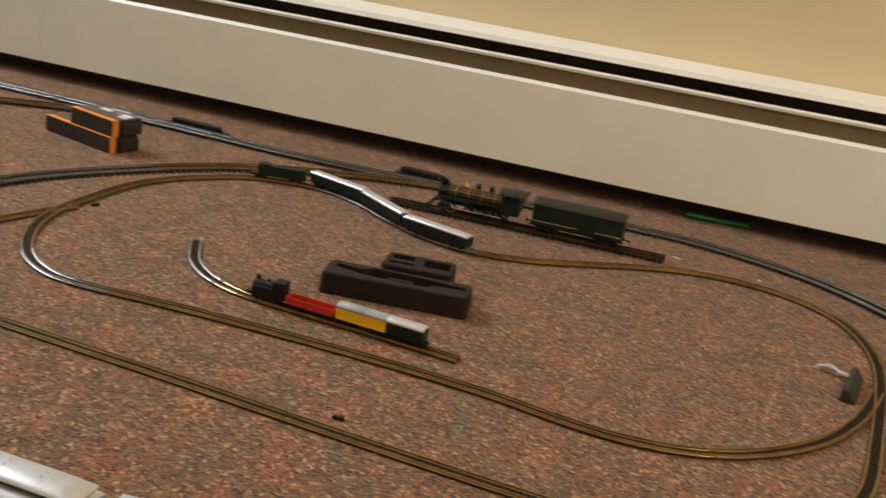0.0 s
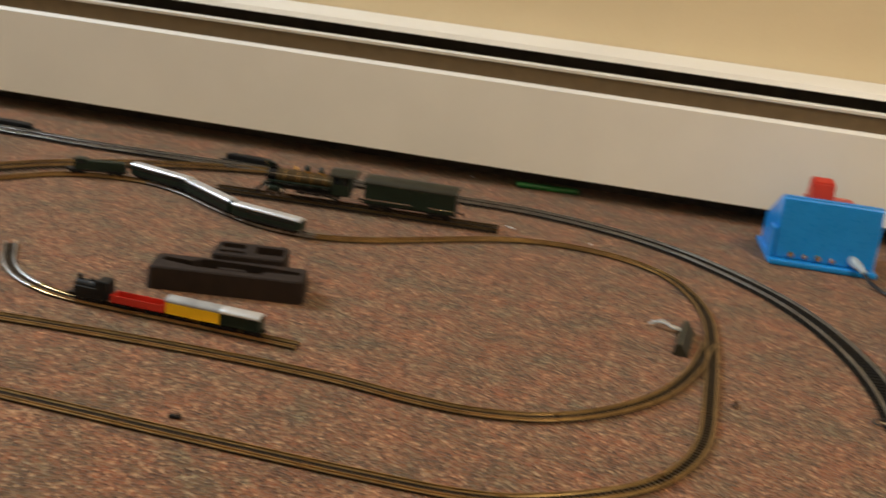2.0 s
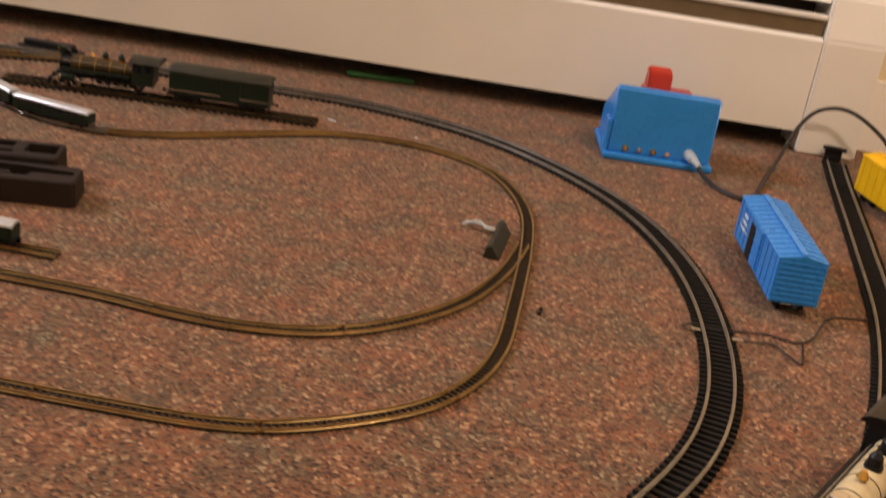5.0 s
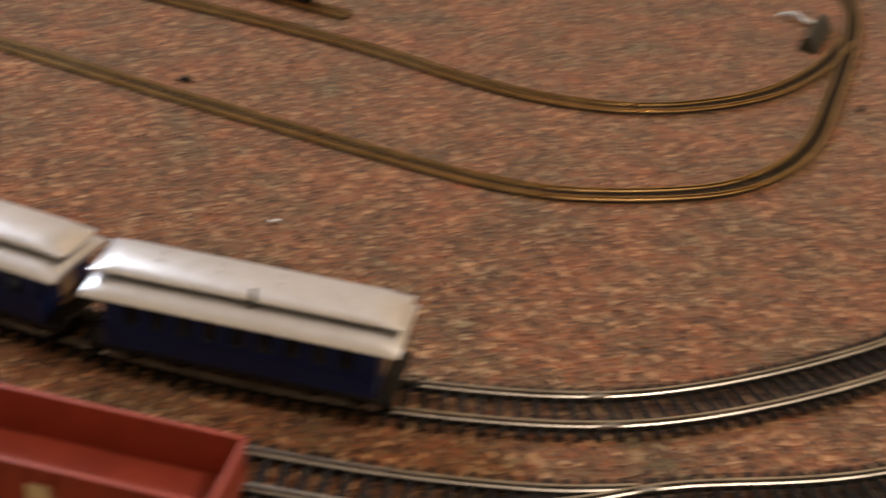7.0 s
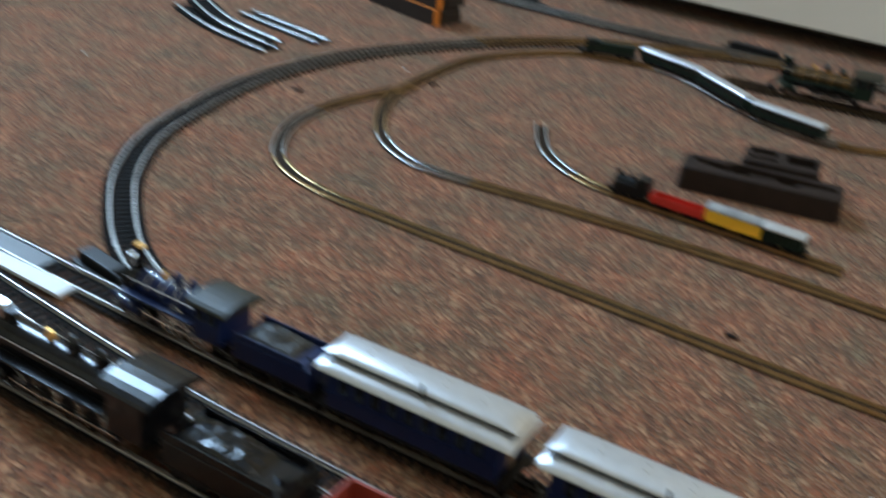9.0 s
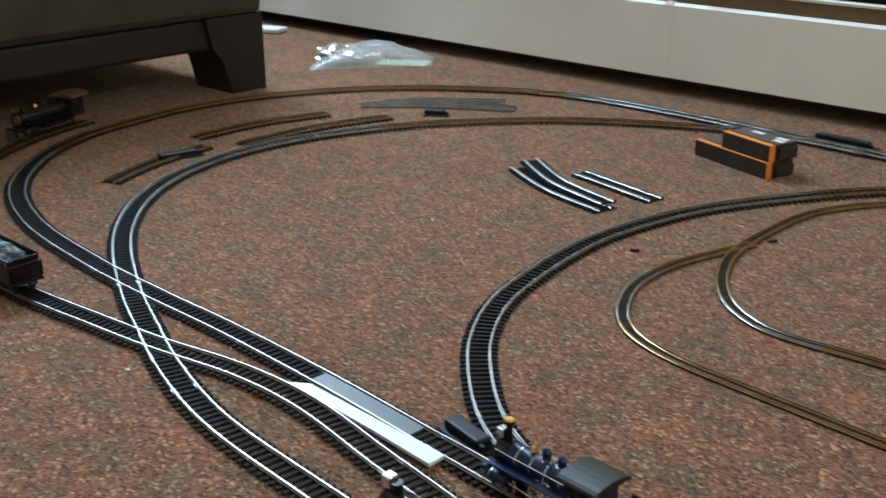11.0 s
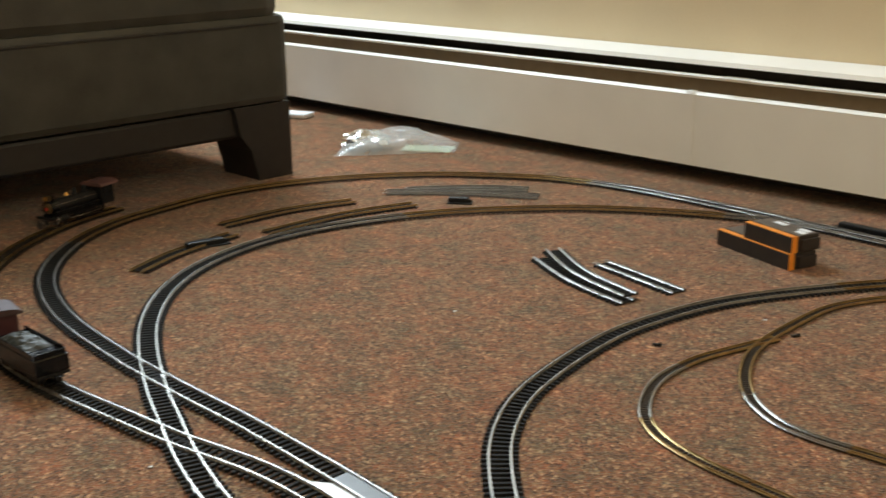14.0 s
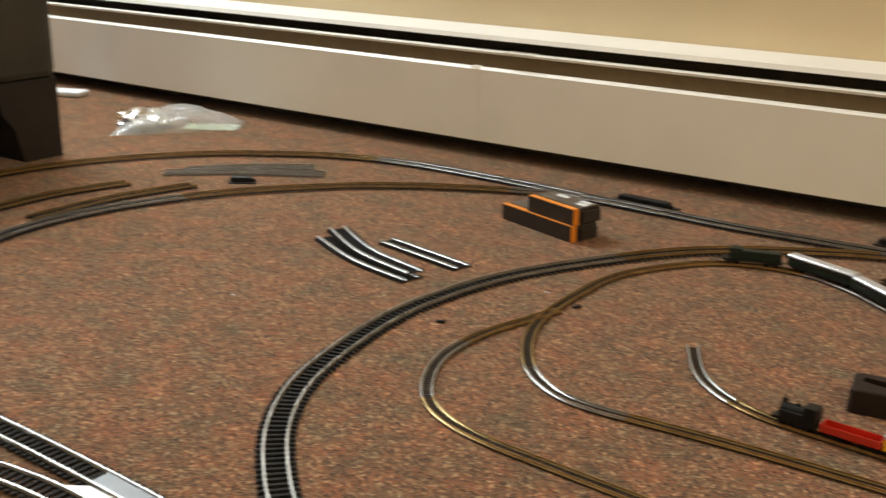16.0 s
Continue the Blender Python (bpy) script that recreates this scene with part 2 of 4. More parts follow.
X0, X1, Y0, WY, H = -3.6, 2.2, -3.2, -0.015, 2.4
slab("floor", (X0, Y0, -0.05), (X1, 0.1, 0.0), CARPET, "red-brown speckled wall-to-wall carpet", "carpet")
slab("ceiling", (X0, Y0, H), (X1, 0.1, H + 0.1), CEIL, "plain white ceiling", "ceiling")
slab("wall_west", (X0 - 0.1, Y0, -0.05), (X0, 0.1, H), WALL, "cream painted wall", "wall")
slab("wall_east", (X1, Y0, -0.05), (X1 + 0.1, 0.1, H), WALL, "cream painted wall", "wall")
slab("wall_south", (X0, Y0 - 0.1, -0.05), (X1, Y0, H), WALL, "cream painted wall", "wall")
# back wall with the window's opening
WX0, WX1, WZ0, WZ1 = -3.0, -1.9, 1.25, 2.25
bm = bmesh.new()
for lo, hi in (((X0, -0.05), (WX0, H)), ((WX1, -0.05), (X1, H)), ((WX0, -0.05), (WX1, WZ0)), ((WX0, WZ1), (WX1, H))):
    box(((lo[0] + hi[0]) / 2, WY + 0.06, (lo[1] + hi[1]) / 2), (hi[0] - lo[0], 0.12, hi[1] - lo[1]), bm=bm)
tagged(part("wall_north", bm, WALL), "cream painted wall above the baseboard heater", "wall", kind="structure")

# ---- baseboard heater ----
HY = -0.09
HX0, HX1 = -3.3, 0.465


def heater():
    h = thing("baseboard_heater", pose(0, 0, 0), "long off-white enamelled baseboard heater along the wall", "heater")
    # front panel with rolled lips
    part("front_panel", prism([(HY, 0.026), (HY - 0.0015, 0.137), (HY + 0.004, 0.141), (HY + 0.010, 0.1405), (HY + 0.010, 0.137), (HY + 0.004, 0.135), (HY + 0.004, 0.028), (HY + 0.012, 0.026), (HY + 0.012, 0.024)], HX0, HX1), HEATER, h)
    # slot and floor gap get their darkness from this plate's painted-in shade
    part("back_plate", prism([(WY, 0.0), (WY - 0.003, 0.0), (WY - 0.003, 0.190), (WY, 0.190)], HX0, HX1), HEATER_SHADE, h, "back of the heater, coloured dark for the shade inside")
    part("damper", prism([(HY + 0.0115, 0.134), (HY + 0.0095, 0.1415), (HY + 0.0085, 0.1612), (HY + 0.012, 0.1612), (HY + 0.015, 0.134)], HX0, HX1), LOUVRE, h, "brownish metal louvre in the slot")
    part("damper_lip", prism([(HY + 0.005, 0.1614), (HY + 0.004, 0.1650), (HY + 0.007, 0.1668), (HY + 0.020, 0.1662), (HY + 0.020, 0.1632)], HX0, HX1), HEATER, h)
    part("top_cover", prism([(WY - 0.001, 0.1955), (HY + 0.022, 0.1905), (HY + 0.013, 0.1885), (HY + 0.010, 0.1815), (HY + 0.013, 0.1812), (HY + 0.016, 0.185), (HY + 0.024, 0.187), (WY - 0.001, 0.191)], HX0, HX1), HEATER, h)
    # core carries the same shade in its colour
    part("fin_core", box(((HX0 + HX1) / 2, -0.05, 0.075), (HX1 - HX0 - 0.05, 0.05, 0.07), 0.002), HEATER_SHADE, h)
    for x in (-1.10,):
        part("joint_strip", prism([(HY - 0.0006, 0.026), (HY - 0.0021, 0.137), (HY - 0.0004, 0.1416), (HY + 0.010, 0.1422), (HY + 0.010, 0.1408), (HY + 0.0005, 0.1405), (HY - 0.0008, 0.136), (HY + 0.0008, 0.026)], x - 0.010, x + 0.004), HEATER, h)
        part("damper_clip", box((x + 0.07, HY + 0.012, 0.1655), (0.05, 0.022, 0.003), 0.001), HEATER, h)
    cap = prism([(WY, 0.0), (HY - 0.004, 0.0), (HY - 0.004, 0.14), (HY + 0.006, 0.192), (HY + 0.02, 0.199), (WY, 0.208)], HX1 + 0.001, HX1 + 0.075)
    bmesh.ops.bevel(cap, geom=cap.edges[:], offset=0.003, segments=2, affect="EDGES")
    part("end_cap", cap, HEATER, h)
    return h


heater()
slab("baseboard", (HX1 + 0.078, WY - 0.012, 0), (X1, WY, 0.09), HEATER, "white painted baseboard", "baseboard")

# ---- model railway track ----
HO = dict(gauge=0.0174, rail=(0.0011, 0.0026), tie=(0.030, 0.0026, 0.0024), gap=0.0072, length=0.2286)
NS = dict(gauge=0.0092, rail=(0.0009, 0.0021), tie=(0.0120, 0.0017, 0.0015), gap=0.0046, length=0.1246)


TIE_MESHES = {}


def tie_mesh(mat):
    """One bevelled tie with its four rail clips, shared by all ties of a colour."""
    if mat.name not in TIE_MESHES:
        tl, tw, th = HO["tie"]
        bm = bmesh.new()
        prism([(-tl / 2, -th / 2), (tl / 2, -th / 2), (tl / 2 - 0.0004, th / 2), (-tl / 2 + 0.0004, th / 2)], -tw / 2, tw / 2, bm)
        for s in (-1, 1):
            box((0, s * (HO["gauge"] / 2 + 0.0017), th / 2 + 0.0003), (tw * 0.6, 0.0010, 0.0007), bm=bm)
        bmesh.ops.recalc_face_normals(bm, faces=bm.faces)
        me = bpy.data.meshes.new("tie")
        bm.to_mesh(me)
        bm.free()
        me.materials.append(mat)
        TIE_MESHES[mat.name] = me
    return TIE_MESHES[mat.name]


def track(path, spec, rail_mat, tie_mat, label, group, lift=0.0, old=None):
    """Lays sectional track along a sampled path: each section has two rails and a moulded tie strip."""
    d = np.r_[0, np.cumsum(np.linalg.norm(np.diff(path, axis=0), axis=1))]
    count = max(1, round(d[-1] / spec["length"]))
    tl, tw, th = spec["tie"]
    rw, rh = spec["rail"]
    for k in range(count):
        a, b = d[-1] * k / count + 0.0004, d[-1] * (k + 1) / count - 0.0004
        u = np.linspace(a, b, max(3, int((b - a) / 0.008)))
        pts = [along(path, s) for s in u]
        (ox, oy), oh = along(path, (a + b) / 2)
        aged = old is not None and old(ox, oy)
        rails, ties = ((BRASS, TIE_BROWN) if rail_mat is NICKEL else (NICKEL, tie_mat)) if aged else (rail_mat, tie_mat)
        jitter = random.uniform(-0.0004, 0.0004)
        sec = thing("track_section", pose(ox, oy, lift + 0.0002 + abs(jitter)), label, "toy track", group)
        for side in (-1, 1):
            bm = bmesh.new()
            rings = []
            for (x, y), h in pts:
                n = Vector((-math.sin(radians(h)), math.cos(radians(h)), 0))
                c = Vector((x - ox, y - oy, th)) + n * side * spec["gauge"] / 2
                prof = [(-rw, 0), (rw, 0), (rw, rh * 0.18), (rw * 0.35, rh * 0.35), (rw * 0.5, rh * 0.75), (rw * 0.5, rh), (-rw * 0.5, rh), (-rw * 0.5, rh * 0.75), (-rw * 0.35, rh * 0.35), (-rw, rh * 0.18)]
                rings.append([bm.verts.new(c + n * p + Vector((0, 0, q))) for p, q in prof])
            for r, s in zip(rings, rings[1:]):
                m = len(r)
                for i in range(m):
                    bm.faces.new((r[i], r[(i + 1) % m], s[(i + 1) % m], s[i]))
            bm.faces.new(rings[0])
            bm.faces.new(rings[-1])
            part("rail", bm, rails, sec, smooth=True)
        n = max(2, int((b - a) / spec["gap"]))
        if spec is HO:
            # each tie is a piece of its own on one shared mesh
            for i in range(n):
                (x, y), h = along(path, a + (b - a) * (i + 0.5) / n)
                tie = new("tie", tie_mesh(ties))
                tie.parent = sec
                tie.matrix_basis = pose(x - ox, y - oy, th / 2, 0, 0, h + random.uniform(-0.6, 0.6)) @ Matrix.Diagonal((1, random.uniform(0.985, 1.015), 1, 1))
        else:
            bm = bmesh.new()
            for i in range(n):
                (x, y), h = along(path, a + (b - a) * (i + 0.5) / n)
                box((x - ox, y - oy, th / 2), (tw, tl * random.uniform(0.985, 1.015), th), bm=bm, rz=h)
            tagged(part("tie_strip", bm, ties, sec), kind="stuff")
        for side in (-1, 1):
            bm = bmesh.new()
            rings = []
            for (x, y), h in pts:
                nrm = Vector((-math.sin(radians(h)), math.cos(radians(h)), 0))
                c = Vector((x - ox, y - oy, 0.0002)) + nrm * side * spec["gauge"] / 2
                rings.append([bm.verts.new(c + nrm * p + Vector((0, 0, q))) for p, q in ((-0.001, 0), (0.001, 0), (0.001, th * 0.6), (-0.001, th * 0.6))])
            for r, q in zip(rings, rings[1:]):
                for i in range(4):
                    bm.faces.new((r[i], r[(i + 1) % 4], q[(i + 1) % 4], q[i]))
            bm.faces.new(rings[0])
            bm.faces.new(rings[-1])
            part("stringer", bm, ties, sec)
        bm = bmesh.new()
        for side in (-1, 1):
            (x, y), h = along(path, a)
            r = radians(h)
            box((x - ox - math.sin(r) * side * spec["gauge"] / 2, y - oy + math.cos(r) * side * spec["gauge"] / 2, th + rh * 0.22), (spec["gap"] * 1.1, rw * 2.6, rh * 0.42), bm=bm, rz=h)
        part("rail_joiner", bm, rails, sec)


# right-hand oval, its two ends
OVAL_RIGHT = spline([(-0.62, -1.095)] + [(-0.45, -1.105), (-0.28, -1.109)] + [(-0.12, -1.108), (0.0, -1.085), (0.085, -1.041), (0.18, -0.945), (0.245, -0.83), (0.271, -0.70), (0.266, -0.55), (0.224, -0.416), (0.145, -0.308), (0.055, -0.24), (-0.06, -0.203), (-0.16, -0.199), (-0.30, -0.201)])
OVAL_LEFT = spline([(-0.30, -0.2012), (-0.38, -0.208), (-0.449, -0.229), (-0.514, -0.26), (-0.606, -0.322), (-0.675, -0.405), (-0.748, -0.54), (-0.775, -0.66), (-0.774, -0.75), (-0.753, -0.857), (-0.724, -0.925), (-0.677, -0.987), (-0.60, -1.052), (-0.50, -1.092), (-0.40, -1.104)])
BACK = spline([(-0.30, -0.2024), (-0.48, -0.212), (-0.62, -0.219), (-0.72, -0.214), (-0.84, -0.206), (-0.97, -0.2), (-1.13, -0.202), (-1.24, -0.226), (-1.313, -0.262), (-1.412, -0.334), (-1.488, -0.428), (-1.544, -0.542), (-1.562, -0.65), (-1.553, -0.745), (-1.527, -0.85), (-1.468, -0.942), (-1.37, -1.02), (-1.24, -1.066), (-1.10, -1.082), (-0.976, -1.085), (-0.872, -1.084), (-0.74, -1.088), (-0.62, -1.096)])
LOOP = spline([(-0.72, -0.2165), (-0.80, -0.212), (-0.87, -0.218), (-0.926, -0.238), (-1.012, -0.279), (-1.11, -0.345), (-1.191, -0.431), (-1.248, -0.515), (-1.29, -0.62), (-1.306, -0.72), (-1.297, -0.80), (-1.27, -0.878), (-1.222, -0.948), (-1.156, -1.008), (-1.085, -1.053), (-0.996, -1.097), (-0.925, -1.126), (-0.842, -1.157), (-0.75, -1.180), (-0.64, -1.189), (-0.45, -1.197), (-0.28, -1.202), (-0.16, -1.199), (-0.08, -1.188), (-0.01, -1.164), (0.05, -1.129), (0.085, -1.104), (0.152, -1.066), (0.234, -0.998), (0.316, -0.903), (0.37, -0.785), (0.42, -0.62), (0.455, -0.43), (0.49, -0.22), (0.508, -0.12)])
OUTER = spline([(-1.60, -0.80), (-1.568, -0.90), (-1.50, -1.005), (-1.40, -1.09), (-1.28, -1.142), (-1.15, -1.162), (-1.06, -1.162), (-0.956, -1.150), (-0.888, -1.141), (-0.80, -1.124), (-0.72, -1.122), (-0.62, -1.137), (-0.50, -1.153), (-0.35, -1.163), (-0.22, -1.166), (-0.12, -1.162), (-0.03, -1.147), (0.035, -1.1285), (0.072, -1.1115)])
SIDING = spline([(-0.421, -0.321), (-0.30, -0.312), (-0.092, -0.302)])
HO_LABEL = "sectional model railway track, metal rails on black ties, on the carpet"
BR_LABEL = "sectional model railway track, brass rails on brown ties, on the carpet"
track(OVAL_RIGHT, HO, NICKEL, TIE_BLACK, HO_LABEL, "oval of larger track")
track(OVAL_LEFT, HO, NICKEL, TIE_BLACK, HO_LABEL, "oval of larger track", lift=0.0003, old=lambda x, y: y > -0.42)
track(BACK, HO, NICKEL, TIE_BLACK, HO_LABEL, "outer loop of larger track", lift=0.0006, old=lambda x, y: x < -1.1 and y > -0.95)
track(LOOP, HO, NICKEL, TIE_BLACK, BR_LABEL, "inner loop of larger track", lift=0.0009, old=lambda x, y: x < -0.85 and y > -0.62)
track(OUTER, HO, NICKEL, TIE_BLACK, HO_LABEL, "outermost larger track", lift=0.0012, old=lambda x, y: x < -1.2)
track(SIDING, HO, BRONZE, TIE_BLACK, BR_LABEL, "short siding of larger track")
# small-gauge loops
N_OUT = spline([(-0.658, -0.605), (-0.669, -0.645), (-0.684, -0.705), (-0.682, -0.77), (-0.657, -0.826), (-0.622, -0.859), (-0.571, -0.876), (-0.50, -0.882), (-0.37, -0.890), (-0.233, -0.9), (-0.113, -0.907), (-0.041, -0.907), (0.007, -0.893), (0.064, -0.856), (0.095, -0.814), (0.113, -0.76), (0.122, -0.682), (0.13, -0.589)])
N_MAIN = spline([(0.13, -0.589), (0.132, -0.496), (0.118, -0.423), (0.089, -0.368), (0.038, -0.334), (-0.027, -0.325), (-0.089, -0.343), (-0.157, -0.386), (-0.216, -0.424), (-0.265, -0.441), (-0.325, -0.436), (-0.387, -0.403), (-0.445, -0.362), (-0.509, -0.342), (-0.581, -0.361), (-0.628, -0.412), (-0.659, -0.478), (-0.664, -0.547), (-0.66, -0.629), (-0.642, -0.687), (-0.607, -0.741), (-0.566, -0.771), (-0.526, -0.779), (-0.465, -0.775), (-0.391, -0.771), (-0.27, -0.770), (-0.17, -0.775), (-0.101, -0.786), (-0.054, -0.788), (-0.005, -0.777), (0.04, -0.748), (0.083, -0.697), (0.112, -0.63), (0.1285, -0.561)])
N_SIDE = spline([(-0.513, -0.609), (-0.485, -0.66), (-0.453, -0.691), (-0.413, -0.709), (-0.367, -0.715), (-0.291, -0.7205), (-0.203, -0.7275)])
N_LABEL = "small-gauge model railway track with brass rails on brown ties"
track(N_OUT, NS, BRASS, TIE_SMALL, N_LABEL, "outer small-gauge loop", old=lambda x, y: x < -0.60 and y < -0.72)
track(N_MAIN, NS, BRASS, TIE_SMALL, N_LABEL, "inner small-gauge loop", lift=0.0003, old=lambda x, y: (-0.46 < x < -0.33 and y > -0.45) or (x < -0.54 and y < -0.69))
track(N_SIDE, NS, BRASS, TIE_SMALL, N_LABEL, "small-gauge siding", old=lambda x, y: x < -0.41)

# loose sections lying about
LOOSE = "loose section of model track lying on the carpet"
track(spline([(-0.934, -0.5265), (-0.806, -0.5535)]), HO, NICKEL, TIE_BLACK, LOOSE, "loose track sections")
track(spline([(-1.0, -0.561), (-0.915, -0.6), (-0.826, -0.62)]), HO, NICKEL, TIE_BLACK, LOOSE, "loose track sections")
track(spline([(-1.0, -0.538), (-0.92, -0.585), (-0.83, -0.611)]), HO, NICKEL, TIE_BLACK, LOOSE, "loose track sections", lift=0.005)
track(spline([(-1.337, -0.727), (-1.333, -0.60), (-1.302, -0.489)]), HO, BRASS, TIE_BLACK, "loose brass track section on the carpet", "loose track sections")
track(spline([(-1.412, -0.747), (-1.41, -0.64), (-1.382, -0.538)]), HO, BRASS, TIE_BLACK, "loose dark track section on the carpet", "loose track sections")
track(spline([(-1.388, -0.467), (-1.30, -0.392), (-1.20, -0.332)]), HO, NICKEL, TIE_GREY, "loose track switch with nickel rails on the carpet", "loose track sections")
track(spline([(-1.37, -0.44), (-1.30, -0.36), (-1.235, -0.315)]), HO, NICKEL, TIE_GREY, "loose track switch with nickel rails on the carpet", "loose track sections", lift=0.0015)
track(spline([(-1.315, -0.933), (-1.345, -0.86), (-1.365, -0.761)]), HO, BRASS, TIE_BROWN, "loose dark track switch on the carpet", "loose track sections")

# ---- rolling stock ----
HZ, NZ = 0.0056, 0.0042


def wheel(parent, x, y, z, r, width, tyre=STEEL, hub=BLACK, spokes=0):
    """A flanged wheel: disc or spokes, with a bright tyre."""
    side = 1 if y > 0 else -1
    bm = rod((x, y - width / 2, z), (x, y + width / 2, z), r * 0.86, seg=20)
    if spokes:
        bm.free()
        bm = rod((x, y - width / 2, z), (x, y + width / 2, z), r * 0.2, seg=10)
        for k in range(spokes):
            a = math.pi * k / spokes
            box((x, y, z), (r * 1.75, width * 0.5, r * 0.09), bm=bm, ry=math.degrees(a))
    w = part("wheel", bm, hub, parent)
    seg = 24
    bm = bmesh.new()
    prof = [(r * 0.84, -0.5), (r, -0.5), (r * 0.985, 0.35), (r * 1.09, 0.38), (r * 1.09, 0.6), (r * 0.84, 0.6)]
    rings = [[bm.verts.new((x + q * math.cos(a), y - side * u * width, z + q * math.sin(a))) for q, u in prof] for a in (math.tau * k / seg for k in range(seg))]
    for i in range(seg):
        for j in range(len(prof)):
            bm.faces.new((rings[i][j], rings[i][(j + 1) % 6], rings[(i + 1) % seg][(j + 1) % 6], rings[(i + 1) % seg][j]))
    part("tyre", bm, tyre, w, smooth=True)
    return w


def truck(parent, x, gauge, r, base, frame_mat=BLACK):
    """A two-axle bogie under a car."""
    bm = box((x, 0, r * 1.15), (base * 0.5, gauge * 0.9, r * 0.45), 0.0003)
    for s in (-1, 1):
        box((x, s * gauge * 0.62, r * 1.05), (base + r * 1.5, 0.0016, r * 0.5), 0.0004, bm=bm)
        for k in (-1, 1):
            box((x + k * base / 2, s * gauge * 0.66, r), (r * 0.9, 0.002, r * 0.9), 0.0004, bm=bm)
    t = part("truck", bm, frame_mat, parent)
    for k in (-1, 1):
        part("axle", rod((x + k * base / 2, -gauge * 0.55, r), (x + k * base / 2, gauge * 0.55, r), 0.0008, seg=8), STEEL, t)
        for s in (-1, 1):
            wheel_simple(t, x + k * base / 2, s * gauge / 2, r)
    return t


def wheel_simple(parent, x, y, r):
    bm = rod((x, y - 0.001, r), (x, y + 0.001, r), r, seg=16)
    rod((x, y - (0.0016 if y > 0 else -0.0016), r), (x, y, r), r * 1.12, seg=16, bm=bm)
    return part("wheel", bm, GLOSS, parent)


def coupler(parent, x, z, n=1.0):
    d = 1 if x > 0 else -1
    bm = box((x + d * 0.003 * n, 0, z), (0.008 * n, 0.0018 * n, 0.0015 * n), 0.0002)
    box((x + d * 0.0068 * n, 0, z), (0.0022 * n, 0.0046 * n, 0.003 * n), 0.0005, bm=bm)
    rod((x + d * 0.006 * n, 0.001 * n, z - 0.004 * n), (x + d * 0.006 * n, 0.001 * n, z), 0.0003 * n, seg=6, bm=bm)
    return part("coupler", bm, BLACK, parent)


def round_roof(half, z0, rise, length, tip, drop, n=14):
    """A roof shell, arched across, its ends curving down."""
    bm = bmesh.new()
    xs = [(-length / 2, 0.72), (-length / 2 + tip * 0.3, 0.88), (-length / 2 + tip, 1.0), (length / 2 - tip, 1.0), (length / 2 - tip * 0.3, 0.88), (length / 2, 0.72)]
    rings = []
    for x, k in xs:
        low = (1 - k) * drop / 0.28
        ring = [bm.verts.new((x, half * (0.97 + 0.03 * k) * math.cos(a), z0 + rise * math.sin(a) - low * math.sin(a))) for a in np.linspace(0, math.pi, n)]
        ring += [bm.verts.new((x, half * 0.95 * math.cos(a), z0 - 0.0009 + rise * 0.8 * math.sin(a) - low * math.sin(a))) for a in np.linspace(math.pi, 0, n)]
        rings.append(ring)
    m = len(rings[0])
    for r, s in zip(rings, rings[1:]):
        for i in range(m):
            bm.faces.new((r[i], r[(i + 1) % m], s[(i + 1) % m], s[i]))
    bm.faces.new(rings[0])
    bm.faces.new(rings[-1][::-1])
    return bm


